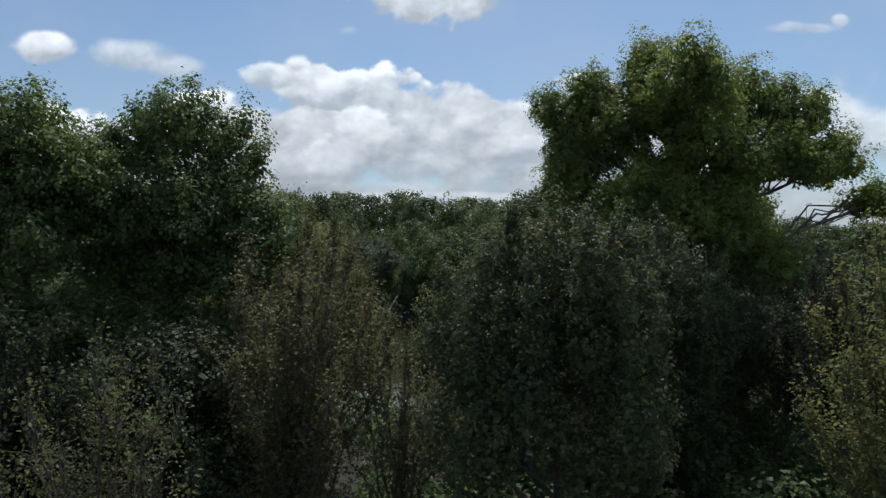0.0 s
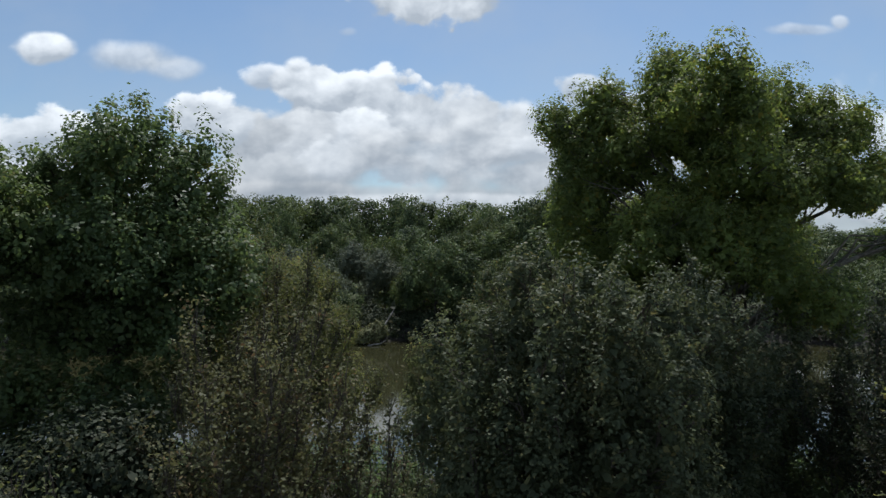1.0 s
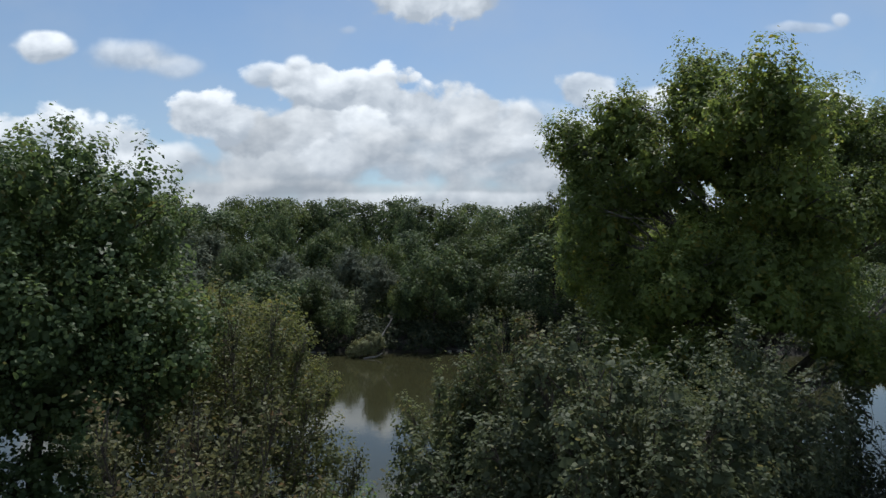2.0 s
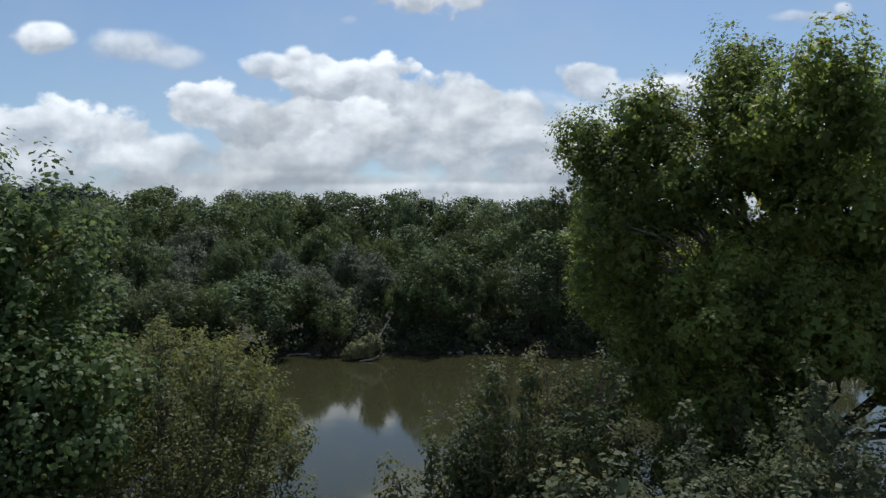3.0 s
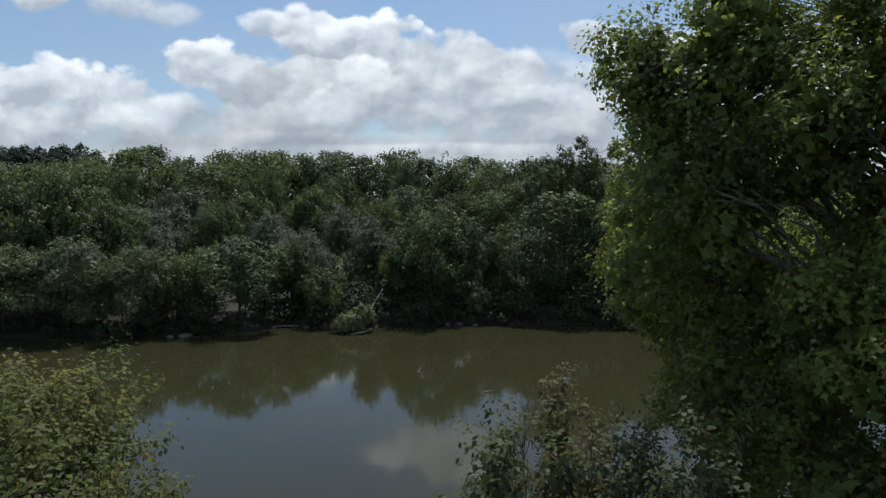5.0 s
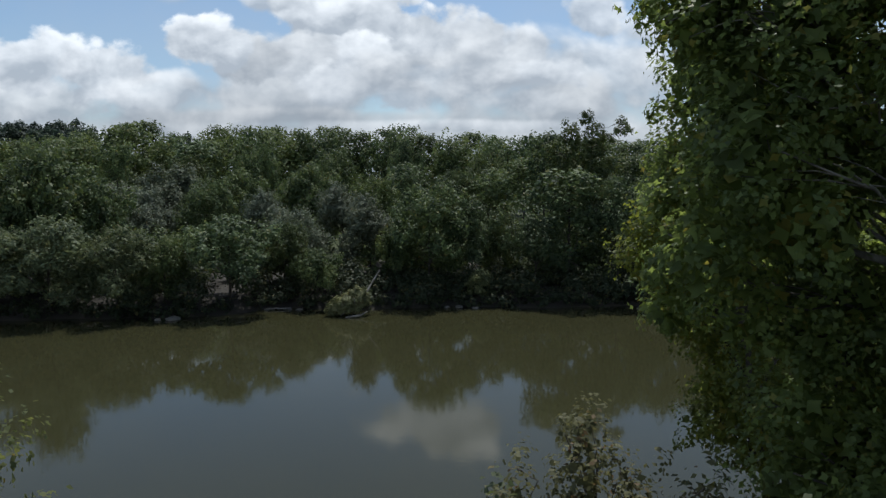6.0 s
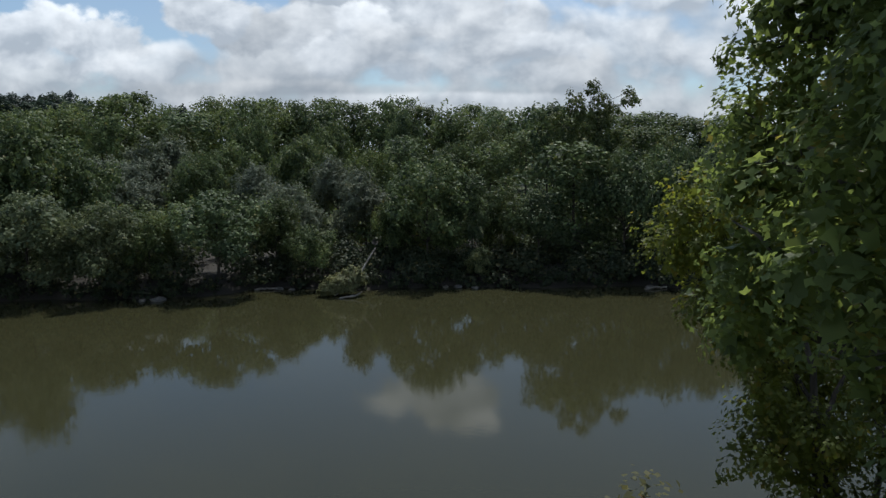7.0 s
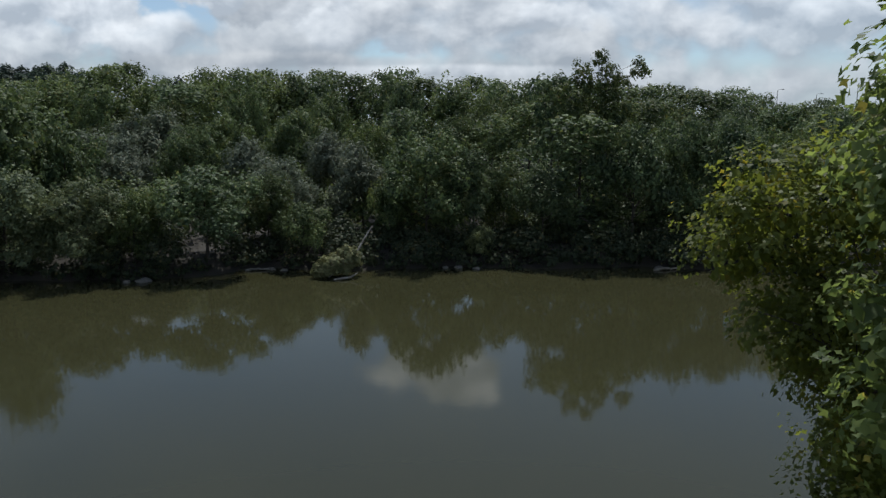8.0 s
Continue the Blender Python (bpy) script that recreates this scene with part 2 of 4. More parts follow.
def ground_material():
    m, k = material("ground_soil_and_grass")
    place = k.add("ShaderNodeNewGeometry").outputs["Position"]
    sep = k.add("ShaderNodeSeparateXYZ", {0: place})
    fine = k.noise(place, 3.0, 8.0, 0.65)
    wide = k.noise(place, 0.07, 4.0)
    soil = k.mix(fine, (0.012, 0.010, 0.007, 1), (0.032, 0.026, 0.019, 1))
    grass = k.mix(k.math("ADD", k.math("MULTIPLY", fine, 0.6), k.math("MULTIPLY", wide, 0.4)),
                  (0.020, 0.034, 0.010, 1), (0.075, 0.088, 0.030, 1))
    inland = k.step(k.math("ADD", sep.outputs[1], k.math("MULTIPLY", k.math("SUBTRACT", fine, 0.5), 8.0)), 118.0, 130.0)
    colour = k.mix(k.math("MULTIPLY", inland, k.step(wide, 0.25, 0.5)), soil, grass)
    bump = k.add("ShaderNodeBump", {"Strength": 0.8, "Distance": 0.08, "Height": fine})
    skin = k.add("ShaderNodeBsdfPrincipled", {"Base Color": colour, "Roughness": 0.95, "Normal": bump.outputs[0]})
    k.add("ShaderNodeOutputMaterial", {0: skin.outputs[0]})
    return m


def water_material():
    m, k = material("muddy_river_water")
    place = k.add("ShaderNodeNewGeometry").outputs["Position"]
    drift = k.noise(k.vmath("MULTIPLY", place, (0.6, 1.0, 1.0)).outputs[0], 0.05, 4.0)
    colour = k.mix(drift, (0.026, 0.026, 0.012, 1), (0.036, 0.035, 0.017, 1))
    ripples = k.noise(k.vmath("MULTIPLY", place, (0.8, 1.6, 1.0)).outputs[0], 2.4, 3.0, 0.5)
    swell = k.noise(place, 0.35, 3.0, 0.5)
    calm = k.step(k.noise(place, 0.06, 3.0), 0.40, 0.65, 0.25, 1.0)
    height = k.math("ADD", k.math("MULTIPLY", k.math("MULTIPLY", ripples, calm), 0.5), swell)
    bump = k.add("ShaderNodeBump", {"Strength": 0.10, "Distance": 0.05, "Height": height})
    skin = k.add("ShaderNodeBsdfPrincipled", {"Base Color": colour, "Roughness": 0.045, "IOR": 1.333,
                                              "Normal": bump.outputs[0]})
    k.add("ShaderNodeOutputMaterial", {0: skin.outputs[0]})
    return m


GROUND, WATER = ground_material(), water_material()
STONE = plain_material("pale_stone", (0.13, 0.12, 0.105), 0.9)
CONCRETE = plain_material("weathered_concrete", (0.38, 0.37, 0.35), 0.9)
LAMP_STEEL = plain_material("dark_painted_steel", (0.05, 0.05, 0.055), 0.5, 0.6)


# ---------------------------------------------------------------- mesh helpers
def mesh_of(name, verts, faces, mat):
    """A mesh from numpy arrays; every face has the same number of corners."""
    me = bpy.data.meshes.new(name)
    n, c = faces.shape
    me.vertices.add(len(verts))
    me.vertices.foreach_set("co", np.ascontiguousarray(verts, dtype=np.float32).ravel())
    me.loops.add(n * c)
    me.loops.foreach_set("vertex_index", np.ascontiguousarray(faces, dtype=np.int32).ravel())
    me.polygons.add(n)
    me.polygons.foreach_set("loop_start", np.arange(0, n * c, c, dtype=np.int32))
    me.materials.append(mat)
    me.update(calc_edges=True)
    return me


def part(name, me, parent, label="", kind=""):
    ob = new(name, me)
    ob.parent = parent
    return tagged(ob, label=label, kind=kind)


def unit(v):
    return v / np.maximum(np.linalg.norm(v, axis=-1, keepdims=True), 1e-9)


def tube(points, radii, sides=6):
    """Corners and quads of a round, tapered bough along the points."""
    pts = np.array(points, dtype=float)
    along = unit(np.gradient(pts, axis=0))
    helper = np.where(np.abs(along[:, 2:3]) > 0.9, np.array([[1.0, 0, 0]]), np.array([[0, 0, 1.0]]))
    u = unit(np.cross(along, helper))
    v = np.cross(along, u)
    ang = np.linspace(0, 2 * np.pi, sides, endpoint=False)
    ring = u[:, None] * np.cos(ang)[None, :, None] + v[:, None] * np.sin(ang)[None, :, None]
    verts = (pts[:, None] + ring * np.array(radii)[:, None, None]).reshape(-1, 3)
    faces = []
    for i in range(len(pts) - 1):
        for j in range(sides):
            a, b = i * sides + j, i * sides + (j + 1) % sides
            faces.append((a, b, b + sides, a + sides))
    return verts, np.array(faces)


def joined(pieces):
    verts, faces, n = [], [], 0
    for v, f in pieces:
        verts.append(v)
        faces.append(f + n)
        n += len(v)
    return np.concatenate(verts), np.concatenate(faces)


def bent_line(rng, a, b, n, sag, wobble):
    """A crooked line from a to b that bows by sag upwards."""
    s = np.linspace(0, 1, n)[:, None]
    a, b = np.array(a, float), np.array(b, float)
    pts = a + (b - a) * s
    pts[:, 2] += (np.sin(s * np.pi) * sag)[:, 0]
    jit = rng.normal(0, wobble, (n, 3))
    jit[0] = jit[-1] = 0
    return pts + jit


OVAL = np.array([(0, 0, 0), (0.34, 0.42, 0.06), (0, 1, -0.05), (-0.34, 0.42, 0.06)])
LOBED = np.array([(0, 0, 0), (0.56, 0.42, 0.06), (0.20, 0.56, 0.0), (0.02, 1.0, -0.06), (-0.22, 0.53, 0.0), (-0.52, 0.48, 0.06)])
OVALISH = np.array([(0, 0, 0), (0.42, 0.45, 0.08), (0.04, 1, -0.06), (-0.40, 0.52, 0.08)])
TUFT = np.array([(0, 0, 0), (0.50, 0.40, 0.10), (0.10, 1, -0.06), (-0.48, 0.56, 0.10)])


def leaves(rng, centres, outward, size, shape, upward=0.7, ragged=0.8, outwards=0.35):
    """Leaf blades at the centres: one flat polygon each, facing mostly up and out, each turned its own way."""
    n, c = len(centres), len(shape)
    face = unit(np.array([0, 0, upward]) + outward * outwards + rng.normal(0, ragged, (n, 3)))
    axis = unit(np.cross(face, rng.normal(0, 1, (n, 3))))
    side = np.cross(axis, face)
    s = size * rng.uniform(0.6, 1.3, (n, 1))
    verts = (centres[:, None] + (side * s)[:, None] * shape[None, :, 0:1] + (axis * s)[:, None] * (shape[None, :, 1:2] - 0.4)
             + (face * s)[:, None] * shape[None, :, 2:3])
    return verts.reshape(-1, 3), np.arange(n * c).reshape(n, c)


def blade_area(shape):
    x, y = shape[:, 0], shape[:, 1]
    return abs(np.dot(x, np.roll(y, 1)) - np.dot(y, np.roll(x, 1))) / 2


def knobs(rng, lobes, share=0.46, count=8, low=-0.55):
    """Breaks every lobe up into smaller heads round its middle, so that dark clefts run between them."""
    made = []
    for x, y, z, a, b, c in lobes:
        made.append((x, y, z, a * 0.62, b * 0.62, c * 0.62))
        for i in range(count):
            k = 1 - (1 - low) * (i + 0.5) / count
            turn = i * 2.39996 + rng.uniform(-0.5, 0.5) + x * 3.0
            flat = math.sqrt(max(0.0, 1 - k * k))
            out = rng.uniform(0.48, 0.80)
            g = share * rng.uniform(0.6, 1.22)
            made.append((x + math.cos(turn) * flat * a * out, y + math.sin(turn) * flat * b * out, z + k * c * out, a * g, b * g, c * g * 1.12))
    return made


def tuft_centres(rng, lobes, tuft, spread, rough, low):
    """Bough ends over the skin of the lobes (centre and three half widths each), evenly strewn but at uneven depth; none buried in another lobe."""
    lobes = np.array(lobes, float)
    at, out, which = [], [], []
    for i, lobe in enumerate(lobes):
        r = lobe[3:]
        n = max(7, int(4 * np.pi * (r.prod() ** (2 / 3)) / (spread * tuft) ** 2))
        k = (np.arange(n) + 0.5) / n
        turn = np.arange(n) * 2.39996 + rng.uniform(0, 6.3)
        flat = np.sqrt(1 - (1 - 2 * k) ** 2)
        d = unit(np.stack([np.cos(turn) * flat, np.sin(turn) * flat, 1 - 2 * k], axis=1) + rng.normal(0, 0.9 / math.sqrt(n), (n, 3)))
        d = d[d[:, 2] > low]
        bumps = np.array([noise.noise(Vector((v[0] * 2.3 + i * 7.7, v[1] * 2.3, v[2] * 2.3))) for v in d])
        c = lobe[:3] + d * r * ((rng.uniform(0.66, 0.96, len(d)) + rough * 1.5 * bumps)[:, None])
        keep = np.ones(len(c), bool)
        for j, other in enumerate(lobes):
            if j != i:
                keep &= np.linalg.norm((c - other[:3]) / other[3:], axis=1) > 0.74
        at.append(c[keep])
        out.append(d[keep])
        which.append(np.full(keep.sum(), i))
    return np.concatenate(at), np.concatenate(out), np.concatenate(which)


def foliage(rng, lobes, tuft, cover, size, shape, mat, name="crown", rise=0.6, stretch=1.3, spread=1.45, ragged=0.34, upward=0.35, shoots=0.05,
            rough=0.2, low=-0.65, thin_back=0.0, core=1.0, core_size=0.5, core_out=0.84, bare_below=None):
    """All leaves of one crown: every bough ends in a tuft whose leaves lie on its outer side like shingles; sprays fill the inside.
    cover: layers of leaves over a tuft; rise: how far the tufts turn upwards; stretch: their length to their width."""
    ends, out, which = tuft_centres(rng, lobes, tuft, spread, rough, low)
    n = len(ends)
    per = max(5, int(cover * 2.6 * np.pi * tuft * tuft * stretch ** 0.6 / (blade_area(shape) * size * size)))
    big = np.repeat(tuft * rng.uniform(0.65, 1.3, (n, 1)), per, axis=0)
    axis = np.repeat(unit(out + (0, 0, rise) + rng.normal(0, 0.25, (n, 3))), per, axis=0)
    e = unit(rng.normal(0, 1, (n * per, 3)) + axis * 0.75)
    deep = 1.0 - 0.42 * rng.uniform(0, 1, (n * per, 1)) ** 1.6
    # each tuft is lumpy in itself
    lump = np.sin(e @ rng.normal(0, 4.0, (3, 3)) + np.repeat(rng.uniform(0, 6.3, (n, 3)), per, axis=0)).sum(axis=1, keepdims=True) * 0.085
    stick = rng.uniform(0, 1, (n * per, 1)) < shoots
    reach = np.where(stick, rng.uniform(0.95, 1.4, (n * per, 1)), deep + lump)
    along = (e * axis).sum(axis=1, keepdims=True)
    c = np.repeat(ends, per, axis=0) + (e + axis * along * (stretch - 1)) * reach * big
    e = unit(e + np.repeat(out, per, axis=0) * 0.25)
    keep = np.ones(n * per, bool)
    if thin_back:
        keep &= (np.repeat(out[:, 1], per) < 0.25) | (rng.uniform(0, 1, n * per) > thin_back)
    if bare_below is not None:
        keep &= (c[:, 2] > bare_below) | (rng.uniform(0, 1, n * per) > 0.8)
    v, f = leaves(rng, c[keep], e[keep], size, shape, upward, ragged, 1.0)
    if core:
        inner_c, inner_o = [], []
        wide = tuft * core_size
        for lobe in np.array(lobes, float):
            m = int(core * 4 * np.pi * lobe[3:].prod() ** (2 / 3) * core_out ** 2 / (blade_area(shape) * wide * wide))
            d = unit(rng.normal(0, 1, (m, 3)))
            inner_c.append(lobe[:3] + d * lobe[3:] * rng.uniform(0.6 * core_out, core_out, (m, 1)))
            inner_o.append(d)
        inner_c, inner_o = np.concatenate(inner_c), np.concatenate(inner_o)
        if thin_back:
            keep = (inner_o[:, 1] < 0.4) | (rng.uniform(0, 1, len(inner_o)) > 0.5)
            inner_c, inner_o = inner_c[keep], inner_o[keep]
        big_v, big_f = leaves(rng, inner_c, inner_o, wide, shape, 0.3, 0.5, 0.8)
        f = np.concatenate([f, big_f + len(v)])
        v = np.concatenate([v, big_v])
    return mesh_of(name, v, f, mat), ends, which


def tree(name, seed, trunk, lobes, clump, dense, size, shape, leaf, bark, label, category="tree",
         girth=0.25, boughs=7, twig=0.012, group="", split=None, **kw):
    """A tree at the world's origin of its own base: trunk line (points), a limb with boughs for every lobe, and its crown."""
    rng = np.random.default_rng(seed)
    root = tagged(new(name), label=label, category=category, group=group)
    heads = knobs(rng, lobes, *split) if split else lobes
    crown, ends, which = foliage(rng, heads, clump, dense, size, shape, leaf, **kw)
    if split:
        which = which // (split[1] + 1)
    part("crown", crown, root)
    line = np.array(trunk, float)
    s = np.linspace(0, 1, 14)
    at = np.linspace(0, 1, len(line))
    path = np.stack([np.interp(s, at, line[:, i]) for i in range(3)], axis=1)
    path[1:-1] += rng.normal(0, girth * 0.22, (12, 3)) * (1, 1, 0)
    radii = girth * (1 - 0.8 * s) * (1 + 0.5 * np.exp(-s * 14))
    v, f = tube(path, radii, 9)
    part("trunk", mesh_of("trunk", v, f, bark), root)
    for i, lobe in enumerate(lobes):
        mine = ends[which == i]
        if not len(mine):
            continue
        goal = np.array(lobe[:3], float)
        goal[2] -= lobe[5] * 0.15
        j = int(np.clip(np.searchsorted(path[:, 2], goal[2] - np.hypot(*(goal - path[-1])[:2]) * 0.55 - lobe[5] * 0.5), 3, 12))
        limb = bent_line(rng, path[j], goal, 8, np.linalg.norm(goal - path[j]) * 0.08, 0.08 * min(lobe[3:]) * 0.6)
        start = radii[j] * 0.62
        pieces = [tube(limb, np.linspace(start, start * 0.22, 8), 6)]
        for e in mine[rng.choice(len(mine), min(boughs, len(mine)), replace=False)]:
            a = limb[rng.integers(2, 8)]
            b = bent_line(rng, a, e, 6, np.linalg.norm(e - a) * 0.08, 0.05 * np.linalg.norm(e - a))
            pieces.append(tube(b, np.linspace(start * 0.32, twig, 6), 4))
            near = mine[np.argsort(np.linalg.norm(mine - e, axis=1))[1:4]]
            for g in near:
                pieces.append(tube(bent_line(rng, b[3], g, 4, 0.05, 0.04), np.linspace(twig * 1.6, twig * 0.5, 4), 3))
        v, f = joined(pieces)
        part("limb", mesh_of("limb", v, f, bark), root)
    return root


def sapling(name, seed, height, spread, stems, count, per, leaf_spread, size, leaf, label, thin=1.0, bare=0.0, lean=0.25, category="shrub",
            low=0.25, top=0.9):
    """A thicket of slender stems from one root with leaves along their upper twigs; bare: the share of leafless twigs."""
    rng = np.random.default_rng(seed)
    root = tagged(new(name), label=label, category=category)
    c_all, o_all = [], []
    for i in range(stems):
        ang = i * 2.4 + rng.uniform(-0.4, 0.4)
        reach = spread * math.sqrt((i + 0.5) / stems) * rng.uniform(0.8, 1.1)
        h = height * (1 - 0.42 * (reach / spread) ** 2) * rng.uniform(0.86, 1.03)
        foot = np.array([math.cos(ang), math.sin(ang), 0]) * 0.18 * reach
        tip = np.array([math.cos(ang) * reach, math.sin(ang) * reach, h])
        s = np.linspace(0, 1, 12)[:, None]
        stem = foot + (tip - foot) * np.concatenate([s ** (1 + lean * 3), s ** (1 + lean * 3), s], axis=1)
        stem[1:-1] += rng.normal(0, 0.06, (10, 3))
        pieces = [tube(stem, np.linspace(0.055, 0.008, 12) * thin, 5)]
        share = count // stems
        for j in range(share):
            k = rng.uniform(low, 1.0) ** 0.7
            a = np.array([np.interp(k, s[:, 0], stem[:, d]) for d in range(3)])
            out = unit(np.array([rng.normal(), rng.normal(), rng.uniform(0.3, 1.7)]))
            length = (0.35 + 0.16 * spread * (1.25 - k)) * rng.uniform(0.5, 1.5)
            if k > top:
                out, length = unit(out * 0.4 + (0, 0, 1)), length * 1.3
            b = a + out * length
            if rng.uniform() < 0.45:
                pieces.append(tube(bent_line(rng, a, b, 3, 0.03, 0.03), np.linspace(0.012, 0.004, 3) * thin, 3))
            if rng.uniform() > bare:
                f = rng.uniform(0.25, 1.08, (per, 1))
                c_all.append(a + (b - a) * f + rng.normal(0, leaf_spread, (per, 3)))
                o_all.append(np.tile(unit(out + (tip - foot) * (0.05, 0.05, 0)), (per, 1)))
        v, f = joined(pieces)
        part("stem", mesh_of("stem", v, f, TWIG), root)
    c, o = np.concatenate(c_all), np.concatenate(o_all)
    v, f = leaves(rng, c, o, size, OVAL, 0.6, 0.7)
    part("crown", mesh_of("crown", v, f, leaf), root)
    return root


# ---------------------------------------------------------------- ground and river
def smooth(a, b, v):
    s = np.clip((v - a) / (b - a), 0, 1)
    return s * s * (3 - 2 * s)


def far_shore(x):
    return (96.2 + 0.6 * np.sin(x * 0.11) + 0.7 * np.sin(x * 0.31 + 1.0) + 0.3 * np.sin(x * 0.93) - 4.6 * smooth(-16, -25, x)
            - 3.2 * smooth(-25, -40, x) - 10 * smooth(20, 90, x))


def ground_height(x, y):
    near = 2.3 - 4.2 * smooth(33.0, 42.0, y + 1.2 * np.sin(x * 0.2))
    d = y - far_shore(x)
    far = -1.9 + 3.6 * smooth(-4.0, 5.0, d) + 4.5 * smooth(6, 120, d)
    z = np.where(y < 60, near, far)
    z = z + 31 * np.exp(-(((x + 300) / 130) ** 2 + ((y - 430) / 110) ** 2)) * smooth(110, 200, y)
    z = z + 0.12 * np.sin(x * 0.9 + y * 0.4) * np.sin(y * 0.7 - x * 0.3)
    return z


def build_ground():
    xs = np.concatenate([-np.geomspace(2500, 80, 26), np.linspace(-76, 76, 110), np.geomspace(80, 2500, 26)])
    ys = np.concatenate([-np.geomspace(2500, 30, 16), np.linspace(-26, 26, 22), np.linspace(28, 46, 26), np.linspace(50, 84, 10),
                         np.linspace(86, 114, 46), np.geomspace(118, 4500, 50)])
    gx, gy = np.meshgrid(xs, ys)
    verts = np.stack([gx, gy, ground_height(gx, gy)], axis=-1).reshape(-1, 3)
    w = len(xs)
    i = (np.arange(len(ys) - 1)[:, None] * w + np.arange(w - 1)[None, :]).ravel()
    me = mesh_of("ground", verts, np.stack([i, i + 1, i + w + 1, i + w], axis=1), GROUND)
    me.polygons.foreach_set("use_smooth", np.ones(len(me.polygons), bool))
    tagged(new("ground", me), label="brown soil banks and grassy flood plain", category="ground", kind="structure")


build_ground()
wv = np.array([(x, y, 0.0) for y in (34, 60, 85, 112) for x in (-2400, -200, 0, 200, 2400)])
wf = np.array([(r * 5 + c, r * 5 + c + 1, r * 5 + c + 6, r * 5 + c + 5) for r in range(3) for c in range(4)])
tagged(new("water", mesh_of("water", wv, wf, WATER)), label="calm muddy brown river water with soft reflections", category="river", kind="structure")


def put(ob, x, y, turn=0.0, sx=1.0, sz=1.0, sink=0.1):
    """Stands a thing that was built at the origin on the ground."""
    ob.matrix_basis = (Matrix.Translation((x, y, float(ground_height(np.array(x * 1.0), np.array(y * 1.0))) - sink))
                       @ pose(0, 0, 0, 0, 0, turn) @ Matrix.Diagonal((sx, sx, sz, 1)))
    return ob


def again(ob, x, y, turn=0.0, sx=1.0, sz=1.0, label=""):
    made = copy_thing(ob, Matrix.Identity(4))
    put(made, x, y, turn, sx, sz, 0.15)
    return tagged(made, label=label)


# ---------------------------------------------------------------- the near bank
# the great sycamore, on the bank above the river
big = tree("sycamore_tree", 3, [(0, 0, 0), (0.1, 0, 3), (-0.3, 0.2, 7), (-0.2, 0, 11), (0, 0, 15)],
           [(-1.7, 0.9, 16.0, 1.5, 1.5, 2.3), (-0.9, -2.2, 15.2, 1.6, 1.5, 2.1), (0.9, 1.0, 15.4, 1.4, 1.5, 1.9), (-3.0, 1.0, 13.6, 1.8, 1.8, 2.0),
            (0.4, -1.0, 13.0, 2.2, 2.1, 2.2), (3.2, 1.6, 14.9, 1.8, 1.8, 1.9), (3.4, 0.4, 12.6, 2.2, 2.0, 1.7), (5.2, 1.4, 14.6, 1.6, 1.6, 1.7),
            (6.2, 1.3, 12.6, 1.7, 1.7, 1.5), (8.0, 0.8, 10.9, 1.5, 1.5, 1.0), (-4.9, 1.9, 14.1, 1.35, 1.2, 1.9), (-4.6, 1.7, 12.3, 1.5, 1.5, 1.7),
            (-3.6, 2.0, 10.4, 1.6, 1.6, 1.7), (-2.6, -0.8, 10.4, 2.0, 2.0, 2.0), (0.2, -1.8, 9.9, 2.3, 2.1, 2.0), (-2.2, 2.8, 8.2, 1.6, 1.7, 1.7),
            (2.6, 3.2, 9.8, 2.3, 2.1, 2.3), (-0.6, 3.2, 10.0, 2.4, 2.0, 2.8), (-1.8, -0.4, 7.4, 1.7, 1.7, 1.5), (2.6, -1.4, 8.2, 1.9, 1.9, 1.5), (-3.6, 1.8, 15.3, 1.1, 1.1, 1.4), (-1.0, 0.2, 14.2, 1.8, 1.8, 1.6), (-3.6, 4.2, 13.6, 0.6, 0.6, 1.0), (-5.6, 2.4, 15.1, 0.9, 0.9, 1.0), (-1.2, 0.6, 11.8, 1.9, 1.8, 1.5), (1.6, 0.8, 11.3, 1.8, 1.8, 1.5), (-4.0, 1.6, 15.7, 1.1, 1.1, 1.2),
            (-4.6, 4.7, 10.6, 0.9, 0.8, 1.3), (-4.7, 4.8, 12.6, 0.85, 0.8, 1.4), (-4.6, 4.6, 14.6, 0.8, 0.8, 1.3), (-3.9, 0.6, 8.8, 1.4, 1.2, 1.5), (-2.6, -1.4, 7.6, 1.4, 1.2, 1.4)],
           0.36, 0.22, 0.105, LOBED, SYCAMORE_LEAF, PALE_BARK, "tall sycamore with pale mottled limbs and broad green leaves",
           girth=0.46, boughs=8, split=(0.46, 8), spread=1.95, rise=0.8, stretch=1.5, rough=0.38, core=0.8, core_size=0.75, core_out=0.76)
put(big, 10.4, 28.2)
